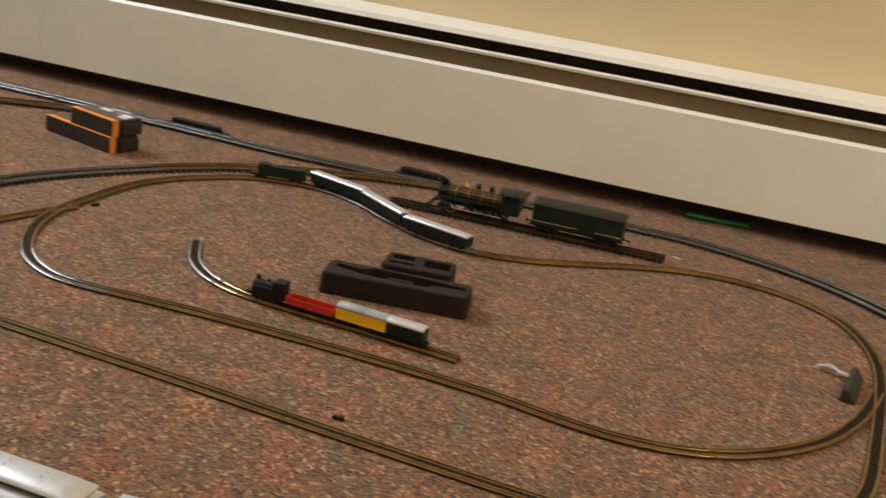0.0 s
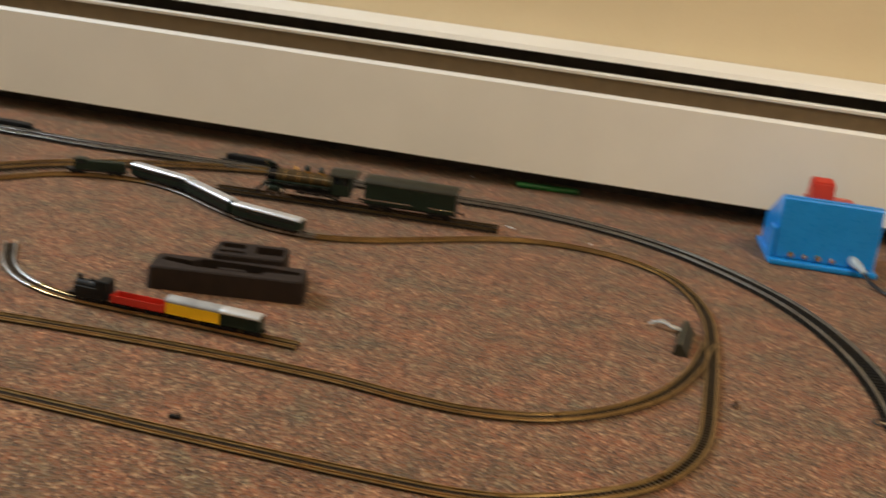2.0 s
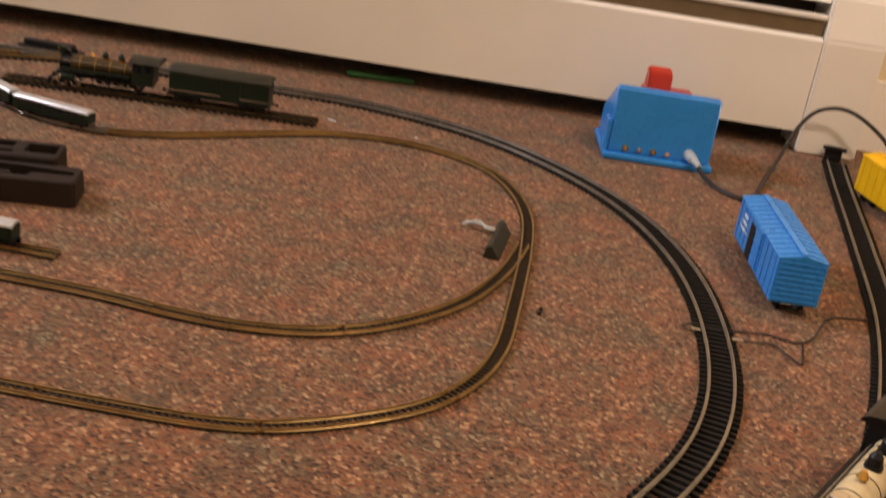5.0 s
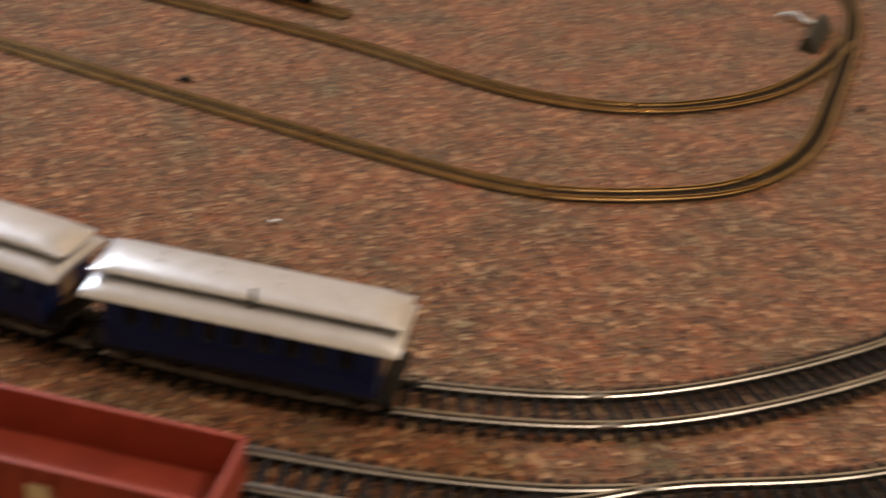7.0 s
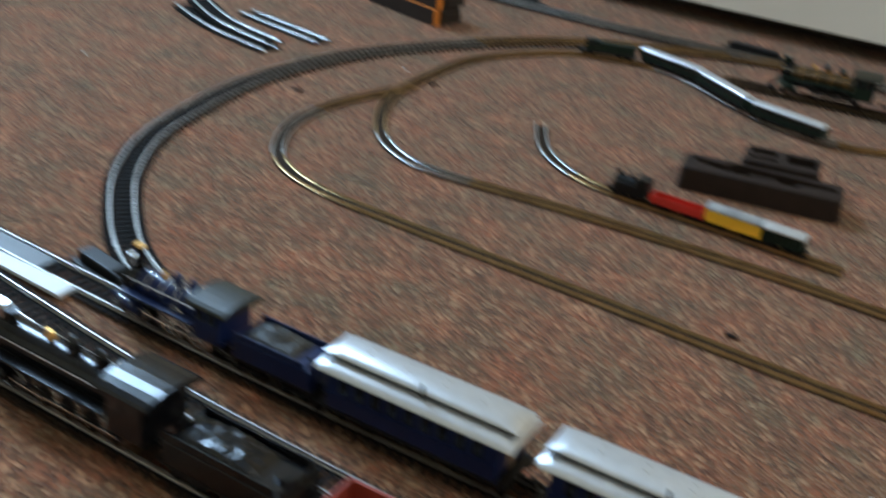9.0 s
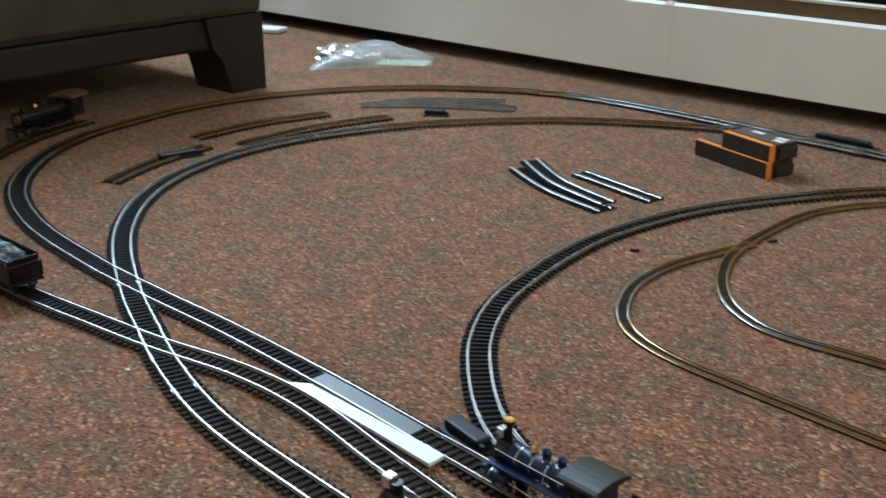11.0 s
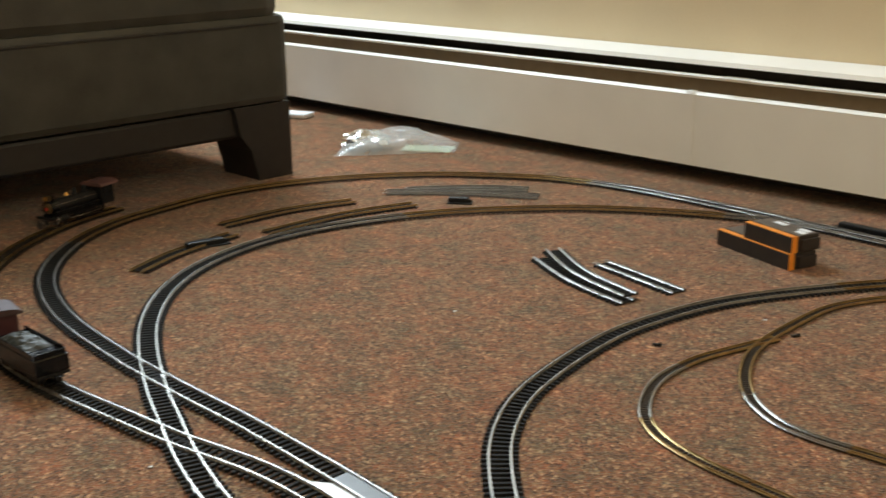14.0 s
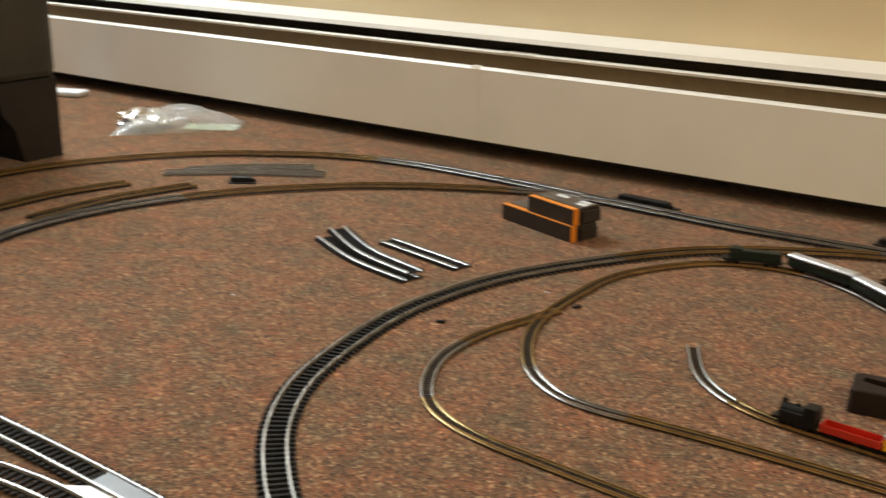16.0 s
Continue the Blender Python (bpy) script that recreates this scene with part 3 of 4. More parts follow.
def coach(name="passenger_coach", label="navy blue old-time passenger coach with a silver roof, on the track", group="blue passenger train", body_mat=BLUE, roof_mat=SILVER, n=1.0, windows=9, length=0.104, deck=True):
    """Old-time coach: body, windows, clerestory roof, end platforms, trucks."""
    c = thing(name, pose(0, 0, 0), label, "toy coach", group)
    L, W = length, 0.0315 * n
    z0, z1 = 0.0095 * n, 0.0315 * n
    body = part("body", box((0, 0, (z0 + z1) / 2), (L, W, z1 - z0), 0.0008 * n), body_mat, c)
    bm = box((0, 0, z0 - 0.0008 * n), (L + 0.014 * n, W * 1.02, 0.0022 * n), 0.0004 * n)
    part("underframe", bm, BLACK, c)
    for s in (-1, 1):
        part("belt_rail", box((0, s * (W / 2 + 0.0002), z0 + 0.0095 * n), (L, 0.0008 * n, 0.001 * n)), body_mat, body)
        for k in range(windows):
            x = (k - (windows - 1) / 2) * L * 0.88 / windows
            part("window", box((x, s * (W / 2 + 0.00012), z0 + 0.0158 * n), (L * 0.88 / windows * 0.55, 0.0006, 0.0085 * n)), GLASS, body)
    if deck:
        part("roof", round_roof(W / 2 + 0.0018 * n, z1 - 0.0004, 0.0062 * n, L + 0.0155 * n, 0.009 * n, 0.0035 * n), roof_mat, c, smooth=True)
        part("clerestory", box((0, 0, z1 + 0.0062 * n), (L * 0.985, 0.0188 * n, 0.0042 * n), 0.0003), GLASS, c, "dark row of clerestory lights")
        upper = part("upper_roof", round_roof(0.0112 * n, z1 + 0.0078 * n, 0.0036 * n, L + 0.0135 * n, 0.010 * n, 0.0048 * n), roof_mat, c, smooth=True)
        for k in range(4):
            for s in (-1, 1):
                part("roof_vent", rod(((k - 1.5) * L * 0.22, s * 0.0026 * n, z1 + 0.0105 * n), ((k - 1.5) * L * 0.22, s * 0.0026 * n, z1 + 0.0124 * n), 0.0006 * n, seg=8), roof_mat, upper)
        part("stove_pipe", rod((0.004, -0.0112 * n, z1 + 0.005 * n), (0.004, -0.0112 * n, z1 + 0.0128 * n), 0.0009 * n, seg=8), BLACK, c, "short black stove pipe")
    else:
        part("roof", round_roof(W / 2 + 0.0008 * n, z1 - 0.0004, 0.0095 * n, L + 0.002 * n, 0.006 * n, 0.002 * n), roof_mat, c, smooth=True)
    for d in (-1, 1):
        part("end_door", box((d * (L / 2 + 0.0002), 0, z0 + 0.0115 * n), (0.0007, 0.0085 * n, 0.0195 * n), 0.0002), TAN if deck else body_mat, body)
        if deck:
            bm = bmesh.new()
            for s in (-1, 1):
                box((d * (L / 2 + 0.0062), s * W * 0.46, z0 + 0.006), (0.0007, 0.0007, 0.012), bm=bm)
                box((d * (L / 2 + 0.0045), s * W * 0.46, z0 - 0.005), (0.005, 0.004, 0.0008), bm=bm)
                box((d * (L / 2 + 0.0045), s * W * 0.46, z0 - 0.0025), (0.005, 0.003, 0.0008), bm=bm)
            box((d * (L / 2 + 0.0062), 0, z0 + 0.0112), (0.0006, W * 0.92, 0.0007), bm=bm)
            part("platform_rail", bm, BLACK, c)
        coupler(c, d * (L / 2 + 0.006 * n), z0 - 0.002 * n, n)
        truck(c, d * L * 0.34, 0.0174 * (n if n > 0.8 else 0.54), 0.0046 * n, 0.0175 * n)
    return c


def locomotive(label, group, body, boiler, cab_roof, front, trim, L=0.095, n=1.0, drivers=2, driver_r=0.0098, stack="tall", gauge=0.0174, smoke=None, tyre=STEEL):
    """Steam locomotive facing +x: boiler, domes, stack, cab, wheels, rods, pilot."""
    o = thing("steam_locomotive", pose(0, 0, 0), label, "toy locomotive", group)
    f, b = L / 2, -L / 2
    zb, rb = 0.0215 * n, 0.0082 * n
    cab0 = b + 0.024 * n
    part("frame", box(((f + b) / 2, 0, 0.0105 * n), (L * 0.94, gauge * 0.55, 0.004 * n), 0.0004), BLACK, o)
    boil = part("boiler", rod((cab0, 0, zb), (f - 0.016 * n, 0, zb), rb, seg=28), boiler, o, smooth=True)
    for k in range(4):
        x = cab0 + (f - 0.018 * n - cab0) * (k + 0.5) / 4
        part("boiler_band", rod((x - 0.0004, 0, zb), (x + 0.0004, 0, zb), rb * 1.025, seg=28), trim, boil)
    sb = part("smokebox", rod((f - 0.0165 * n, 0, zb), (f - 0.006 * n, 0, zb), rb * 1.04, seg=28), smoke or GLOSS, o, smooth=True)
    part("smokebox_door", rod((f - 0.006 * n, 0, zb), (f - 0.0045 * n, 0, zb), rb * 0.8, rb * 0.55, seg=24), front, sb)
    part("number_plate", rod((f - 0.0046 * n, 0, zb), (f - 0.004 * n, 0, zb), rb * 0.22, seg=16), BRIGHT_RED, sb)
    sx = f - 0.0115 * n
    if stack == "tall":
        bm = rod((sx, 0, zb + rb * 0.8), (sx, 0, zb + rb + 0.0125 * n), 0.0021 * n, 0.0027 * n, seg=16)
        rod((sx, 0, zb + rb + 0.0125 * n), (sx, 0, zb + rb + 0.0142 * n), 0.0038 * n, 0.0034 * n, seg=16, bm=bm)
        st = part("smokestack", bm, smoke or GLOSS, o, smooth=True)
        part("stack_cap", rod((sx, 0, zb + rb + 0.0142 * n), (sx, 0, zb + rb + 0.0152 * n), 0.0036 * n, 0.0026 * n, seg=16), GOLD, st)
    else:
        part("smokestack", rod((sx, 0, zb + rb * 0.8), (sx, 0, zb + rb + 0.005 * n), 0.0028 * n, 0.0034 * n, seg=16), smoke or GLOSS, o, smooth=True)
    hl = part("headlight", box((f - 0.0065 * n, 0, zb + rb + 0.0038 * n), (0.006 * n, 0.0062 * n, 0.0066 * n), 0.0008), front, o)
    part("lens", rod((f - 0.0035 * n, 0, zb + rb + 0.0038 * n), (f - 0.0029 * n, 0, zb + rb + 0.0038 * n), 0.0024 * n, seg=16), GOLD, hl)
    for k, (u, mat) in enumerate(((0.70, GOLD), (0.48, body), (0.22, body))):
        x = cab0 + (f - 0.018 * n - cab0) * u
        if k == 0:
            bm = rod((x, 0, zb + rb * 0.9), (x, 0, zb + rb + 0.002 * n), 0.0006, seg=8)
            rod((x, 0, zb + rb + 0.0012 * n), (x, 0, zb + rb + 0.0045 * n), 0.0026 * n, 0.0012 * n, seg=14, bm=bm)
            part("bell", bm, GOLD, o, smooth=True)
        else:
            bm = rod((x, 0, zb + rb * 0.85), (x, 0, zb + rb + 0.005 * n), 0.0033 * n, 0.003 * n, seg=18)
            rod((x, 0, zb + rb + 0.005 * n), (x, 0, zb + rb + 0.0075 * n), 0.003 * n, 0.0012 * n, seg=18, bm=bm)
            d = part("dome", bm, mat, o, smooth=True)
            part("dome_ring", rod((x, 0, zb + rb * 0.95), (x, 0, zb + rb + 0.0012 * n), 0.0039 * n, seg=18), trim, d)
    # cab with side windows and an overhanging roof
    cw = 0.0265 * n
    cab = part("cab", box((b + 0.0125 * n, 0, 0.0225 * n), (0.0205 * n, cw, 0.0225 * n), 0.0005), body, o)
    for s in (-1, 1):
        for k in (-1, 1):
            part("cab_window", box((b + 0.0125 * n + k * 0.0045 * n, s * (cw / 2 + 0.0001), 0.0275 * n), (0.0062 * n, 0.0006, 0.0078 * n), 0.0001), GLASS, cab)
    prof = [(cw * 0.62 * math.cos(a), 0.0335 * n + 0.0042 * n * math.sin(a)) for a in np.linspace(0, math.pi, 11)]
    prof += [(-cw * 0.62, 0.0327 * n), (cw * 0.62, 0.0327 * n)]
    part("cab_roof", prism(prof, b - 0.004 * n, b + 0.0255 * n), cab_roof, o)
    for s in (-1, 1):
        rb2 = part("running_board", box(((cab0 + f) / 2 - 0.004 * n, s * 0.0108 * n, 0.0175 * n), (f - cab0 - 0.01 * n, 0.006 * n, 0.001 * n), 0.0002), body, o)
        part("handrail", rod((cab0, s * rb * 1.05, zb + rb * 0.45), (f - 0.008 * n, s * rb * 1.05, zb + rb * 0.45), 0.0004, seg=6), STEEL, rb2)
        cyl = part("cylinder", rod((f - 0.022 * n, s * 0.0115 * n, 0.0095 * n), (f - 0.009 * n, s * 0.0115 * n, 0.0095 * n), 0.0037 * n, seg=18), body, o, smooth=True)
        part("cylinder_cover", rod((f - 0.009 * n, s * 0.0115 * n, 0.0095 * n), (f - 0.0082 * n, s * 0.0115 * n, 0.0095 * n), 0.0034 * n, seg=18), STEEL, cyl)
        for k in range(drivers):
            x = b + 0.022 * n + k * driver_r * 2.12
            wheel(o, x, s * gauge / 2, driver_r, driver_r, 0.0024 * n, tyre=tyre, hub=trim if drivers < 3 else BLACK, spokes=7)
        x0, x1 = b + 0.022 * n, b + 0.022 * n + (drivers - 1) * driver_r * 2.12
        part("side_rod", box(((x0 + x1) / 2, s * (gauge / 2 + 0.0022), driver_r * 0.72), (x1 - x0 + 0.004, 0.0007, 0.0014), 0.0002), STEEL, o)
        part("main_rod", box(((x1 + f - 0.02 * n) / 2, s * (gauge / 2 + 0.0032), driver_r * 0.86), (f - 0.018 * n - x1, 0.0007, 0.0012), 0.0002, ry=-4), STEEL, o)
        for x in (f - 0.0215 * n, f - 0.0085 * n):
            wheel(o, x, s * gauge / 2, 0.0044 * n, 0.0044 * n, 0.002 * n, hub=BLACK, spokes=5)
    # pilot: a beam and slats that fan forward
    part("pilot_beam", box((f - 0.002 * n, 0, 0.0115 * n), (0.0028 * n, 0.0265 * n, 0.0032 * n), 0.0004), body, o)
    bm = bmesh.new()
    for k in range(9):
        u = (k - 4) / 4
        rod((f - 0.001 * n, u * 0.012 * n, 0.0105 * n), (f + 0.0095 * n - abs(u) * 0.007 * n, u * 0.0095 * n, 0.0012 * n), 0.0005 * n, seg=6, bm=bm)
    part("pilot", bm, trim if stack == "tall" else BLACK, o)
    return o


def tender(label, group, body, load, L=0.058, n=1.0, gauge=0.0174, high=0.0):
    t = thing("tender", pose(0, 0, 0), label, "toy tender", group)
    W = 0.0265 * n
    part("underframe", box((0, 0, 0.0088 * n), (L, W * 0.94, 0.0022 * n), 0.0003), BLACK, t)
    top = 0.0225 * n + high
    part("tank", box((0, 0, (0.0098 * n + top) / 2), (L * 0.97, W, top - 0.0098 * n), 0.0012), body, t)
    bm = bmesh.new()
    for s in (-1, 1):
        box((0.002, s * W * 0.47, top + 0.0018 * n), (L * 0.86, 0.0012, 0.004 * n), 0.0004, bm=bm)
    box((-L * 0.45, 0, top + 0.0018 * n), (0.0012, W * 0.92, 0.004 * n), 0.0004, bm=bm)
    part("coal_board", bm, body, t)
    # heaped coal
    bm = bmesh.new()
    nx, ny = 17, 9
    vs = [[bm.verts.new((L * (-0.22 + 0.62 * i / (nx - 1)), W * 0.88 * (j / (ny - 1) - 0.5), top + 0.0005 + 0.006 * n * math.sin(math.pi * min(1, max(0, i / (nx - 1)))) ** 0.5 * math.sin(math.pi * j / (ny - 1)) ** 0.6 * random.uniform(0.7, 1.15))) for j in range(ny)] for i in range(nx)]
    for i in range(nx - 1):
        for j in range(ny - 1):
            bm.faces.new((vs[i][j], vs[i + 1][j], vs[i + 1][j + 1], vs[i][j + 1]))
    part("coal", bm, load, t, "heap of dark coal")
    part("water_hatch", rod((-L * 0.35, 0, top), (-L * 0.35, 0, top + 0.002 * n), 0.004 * n, seg=16), body, t)
    coupler(t, -L / 2, 0.0085 * n, n)
    for d in (-1, 1):
        truck(t, d * L * 0.29, gauge, 0.0045 * n, 0.0135 * n)
    return t


def gondola():
    g = thing("gondola_wagon", pose(0, 0, 0), "empty oxide red open gondola wagon with ribbed sides", "toy wagon", "freight train")
    L, W, z0, z1 = 0.136, 0.0305, 0.0105, 0.029
    part("floor_plate", box((0, 0, z0 + 0.0006), (L, W, 0.0012), 0.0002), OXIDE, g)
    for s in (-1, 1):
        sd = part("side", box((0, s * (W / 2 - 0.0005), (z0 + z1) / 2), (L, 0.001, z1 - z0), 0.0002), OXIDE, g)
        part("top_rim", box((0, s * (W / 2 - 0.0002), z1), (L, 0.002, 0.0012), 0.0003), OXIDE, sd)
        for k in range(15):
            part("rib", box(((k - 7) * L / 15.2, s * (W / 2 + 0.0004), (z0 + z1) / 2), (0.0011, 0.001, z1 - z0 - 0.001)), OXIDE, sd)
        part("lettering_bar", box((0.014, s * (W / 2 + 0.0002), z0 + 0.0085), (0.009, 0.0006, 0.006)), CREAM, sd, "faded pale lettering patch")
        en = part("end", box((s * (L / 2 - 0.0005), 0, (z0 + z1) / 2), (0.001, W, z1 - z0), 0.0002), OXIDE, g)
        part("end_rim", box((s * (L / 2 - 0.0002), 0, z1), (0.002, W, 0.0012), 0.0003), OXIDE, en)
        coupler(g, s * L / 2, 0.0085)
        truck(g, s * L * 0.35, 0.0174, 0.0046, 0.0195)
    part("centre_sill", box((0, 0, z0 - 0.002), (L * 0.9, 0.006, 0.004), 0.0004), BLACK, g)
    return g


def boxcar(label, mat, group="", n=1.0, L=0.150, W=0.034, top=0.049, gauge=0.0174, mark=True):
    c = thing("boxcar", pose(0, 0, 0), label, "toy wagon", group)
    z0 = 0.0095 * n
    body = part("body", box((0, 0, (z0 + top) / 2), (L, W, top - z0), 0.0006 * n), mat, c)
    prof = [(-W / 2 - 0.0006 * n, top - 0.0004), (W / 2 + 0.0006 * n, top - 0.0004), (W / 2 + 0.0006 * n, top + 0.0002), (0, top + 0.0038 * n), (-W / 2 - 0.0006 * n, top + 0.0002)]
    roof = part("roof", prism(prof, -L / 2 - 0.0006, L / 2 + 0.0006), mat, c)
    part("roof_walk", box((0, 0, top + 0.0045 * n), (L * 0.99, 0.0052 * n, 0.0011 * n), 0.0002), mat, roof)
    for k in range(13):
        for s in (-1, 1):
            x = (k - 6) * L / 13.2
            bm = box((x, s * W * 0.25, top + 0.0024 * n), (0.0012 * n, W * 0.5, 0.0008 * n))
            for v in bm.verts:
                v.co.z += (0.5 - abs(v.co.y) / (W / 2)) * 0.0038 * n
            part("roof_rib", bm, mat, roof)
    for s in (-1, 1):
        door = part("door", box((0, s * (W / 2 + 0.0005), (z0 + top) / 2), (L * 0.23, 0.0012 * n, (top - z0) * 0.9), 0.0003), mat, c)
        for k in range(4):
            part("door_rib", box((0, s * (W / 2 + 0.0013 * n), z0 + (top - z0) * (0.2 + 0.2 * k)), (L * 0.22, 0.0007, 0.0012 * n)), mat, door)
        part("door_track", box((L * 0.1, s * (W / 2 + 0.001), top - 0.0012 * n), (L * 0.5, 0.0012, 0.0012)), mat, c)
        for k in range(10):
            if k not in (4, 5):
                part("side_rib", box(((k - 4.5) * L / 10, s * (W / 2 + 0.0002), (z0 + top) / 2), (0.0009 * n, 0.0008, (top - z0) * 0.96)), mat, body)
        if mark:
            for k in range(3):
                part("lettering_bar", box((s * L * 0.30, s * (W / 2 + 0.0003), z0 + (top - z0) * (0.42 + 0.16 * k)), (L * (0.16 - 0.03 * k), 0.0005, 0.0022)), WHITE, body, "white lettering bar")
        for k in range(8):
            part("end_rib", box((s * (L / 2 + 0.0004), 0, z0 + (top - z0) * (k + 0.7) / 8.4), (0.0012 * n, W * 0.94, 0.0014 * n), 0.0003), mat, body)
        coupler(c, s * L / 2, 0.0085 * n, n)
        truck(c, s * L * 0.36, gauge, 0.0046 * n, 0.0185 * n)
    return c


def on(ob, path, s, z, flip=False, slim=1.0):
    (x, y), h = along(path, s)
    ob.matrix_world = pose(x, y, z, 0, 0, h + (180 if flip else 0)) @ Matrix.Diagonal((1, slim, slim, 1))
    return ob


def near(path, x, y):
    """Metres along a path to where it passes nearest a place."""
    d = np.r_[0, np.cumsum(np.linalg.norm(np.diff(path, axis=0), axis=1))]
    return float(d[np.argmin(np.hypot(path[:, 0] - x, path[:, 1] - y))])


# blue passenger train on the front straight, heading west
first = on(coach(), OVAL_RIGHT, near(OVAL_RIGHT, -0.344, -1.108), HZ)
for x in (-0.214, -0.084):
    (px, py), h = along(OVAL_RIGHT, near(OVAL_RIGHT, x, -1.108))
    copy_thing(first, pose(px, py, HZ, 0, 0, h))
on(tender("dark blue tender heaped with coal behind the locomotive", "blue passenger train", BLUE, COAL, L=0.058), OVAL_RIGHT, near(OVAL_RIGHT, -0.438, -1.108), HZ, True)
on(locomotive("dark blue old-time steam locomotive with gold and silver fittings", "blue passenger train", BLUE, BLUE, OLIVE, STEEL, STEEL, L=0.090), OVAL_RIGHT, near(OVAL_RIGHT, -0.516, -1.108), HZ, True)

# freight train standing on the nearest track
cx = near(LOOP, -0.268, -1.202)
g1 = on(gondola(), LOOP, cx, HZ + 0.0009)
(px, py), h = along(LOOP, cx + 0.152)
copy_thing(g1, pose(px, py, HZ + 0.0009, 0, 0, h))
on(tender("black tender with a flat coal top coupled to the gondolas", "freight train", GLOSS, GLOSS, L=0.078, n=1.1), LOOP, cx - 0.122, HZ + 0.0009, True)
on(locomotive("glossy black steam locomotive with pale domes, pulling gondolas", "freight train", GLOSS, GLOSS, GLOSS, STEEL, GLOSS, L=0.128, n=1.18, drivers=4, driver_r=0.0082, stack="short"), LOOP, cx - 0.232, HZ + 0.0009, True)

# cream and black locomotive on the eastern curve
ex = near(LOOP, 0.303, -0.905)
on(locomotive("black and cream steam locomotive with a silver smokebox", "", BLACK, CREAM, GLOSS, STEEL, BLACK, L=0.14, n=1.3, drivers=3, driver_r=0.0095, stack="short", smoke=STEEL), LOOP, ex, HZ + 0.0009, True)
boxcar("yellow boxcar standing on the carpet beside the track", YELLOW, mark=False).matrix_world = pose(0.525, -0.318, 0.0003, 0, 0, 101)
# maroon locomotive and black tender on the western curve
wx = near(OUTER, -1.10, -1.162)
on(tender("black tender with a flat grey top on the outer track", "", GLOSS, OLIVE, L=0.088, n=1.25), OUTER, wx, HZ + 0.0012, True)
on(locomotive("dark maroon and black steam locomotive on the outer track", "", plain("maroon_paint", (0.06, 0.02, 0.022), 0.4), plain("maroon_boiler", (0.075, 0.03, 0.03), 0.4), plain("maroon_roof", (0.05, 0.027, 0.027), 0.45), BLACK, BLACK, L=0.125, n=1.25, drivers=3, driver_r=0.009, stack="short"), OUTER, wx - 0.122, HZ + 0.0012, True)
on(locomotive("dark steam locomotive with a brass front in the sofa's shade", "", BLACK, BLACK, plain("dull_red_roof", (0.10, 0.045, 0.04), 0.5), BRONZE, BLACK, tyre=BLACK, L=0.12, n=1.2, drivers=3, driver_r=0.009, stack="short"), OUTER, 0.075, HZ + 0.0012, False)

# green locomotive and dark coach on the short siding
on(locomotive("dark green steam locomotive covered with brass fittings", "", DKGREEN, BRONZE, OLIVE, DKGREEN, GOLD, tyre=BLACK, L=0.106, n=1.05, drivers=3, driver_r=0.0082, stack="short"), SIDING, 0.106, HZ, True)
van = thing("baggage_van", pose(0, 0, 0), "dark green baggage van with an olive roof on the siding", "toy coach")
part("body", box((0, 0, 0.0205), (0.104, 0.030, 0.0235), 0.0008), DKGREEN, van)
part("roof", round_roof(0.0162, 0.0320, 0.0068, 0.107, 0.004, 0.002), OLIVE, van, smooth=True)
part("underframe", box((0, 0, 0.0082), (0.108, 0.027, 0.0022), 0.0003), BLACK, van)
for s in (-1, 1):
    part("door", box((0.012, s * 0.0153, 0.0205), (0.02, 0.0008, 0.02), 0.0002), DKGREEN, van)
    part("waist_strip", box((0, s * 0.0152, 0.0135), (0.103, 0.0006, 0.001)), STEEL, van)
    coupler(van, s * 0.053, 0.0085)
    truck(van, s * 0.034, 0.0174, 0.0046, 0.0175)
on(van, SIDING, 0.226, HZ)

# ---- small-gauge trains ----
def small_truck(parent, x):
    return truck(parent, x, 0.0098, 0.0027, 0.0105)


def n_coach(label, L=0.078, dark=False):
    c = thing("streamlined_coach", pose(0, 0, 0), label, "toy coach", "small silver-roofed train")
    body = part("body", box((0, 0, 0.0115), (L, 0.0165, 0.0125), 0.0008), DKGREEN, c)
    part("roof", round_roof(0.0084, 0.0174, 0.0042, L, 0.003, 0.0015), DKGREEN if dark else SILVER, c, smooth=True)
    for s in (-1, 1):
        for k in range(10):
            part("window", box(((k - 4.5) * L * 0.09, s * 0.0083, 0.0138), (L * 0.055, 0.0004, 0.0038)), GLASS, body)
        part("skirt", box((0, s * 0.0080, 0.0048), (L * 0.9, 0.0008, 0.0022)), BLACK, c)
        small_truck(c, s * L * 0.34)
        coupler(c, s * L / 2, 0.005, 0.55)
    return c


cn = on(n_coach("dark green streamlined coach with a silver roof on small track", 0.084), N_MAIN, 0.684, NZ + 0.0003, slim=0.82)
for u in (0.774, 0.862):
    (px, py), h = along(N_MAIN, u)
    copy_thing(cn, pose(px, py, NZ + 0.0003, 0, 0, h))
nl = thing("diesel_locomotive", pose(0, 0, 0), "dark green small diesel locomotive leading silver-roofed coaches", "toy locomotive", "small silver-roofed train")
part("hood", box((-0.004, 0, 0.0125), (0.055, 0.0135, 0.013), 0.0014), DKGREEN, nl)
part("cab", box((0.018, 0, 0.0138), (0.014, 0.0162, 0.016), 0.0012), DKGREEN, nl)
part("frame", box((0, 0, 0.0055), (0.066, 0.0162, 0.0028), 0.0004), BLACK, nl)
for s in (-1, 1):
    part("cab_window", box((0.018, s * 0.0082, 0.0175), (0.008, 0.0004, 0.004)), GLASS, nl)
    small_truck(nl, s * 0.021)
    coupler(nl, s * 0.033, 0.005, 0.55)
on(nl, N_MAIN, 0.942, NZ + 0.0003, slim=0.82)


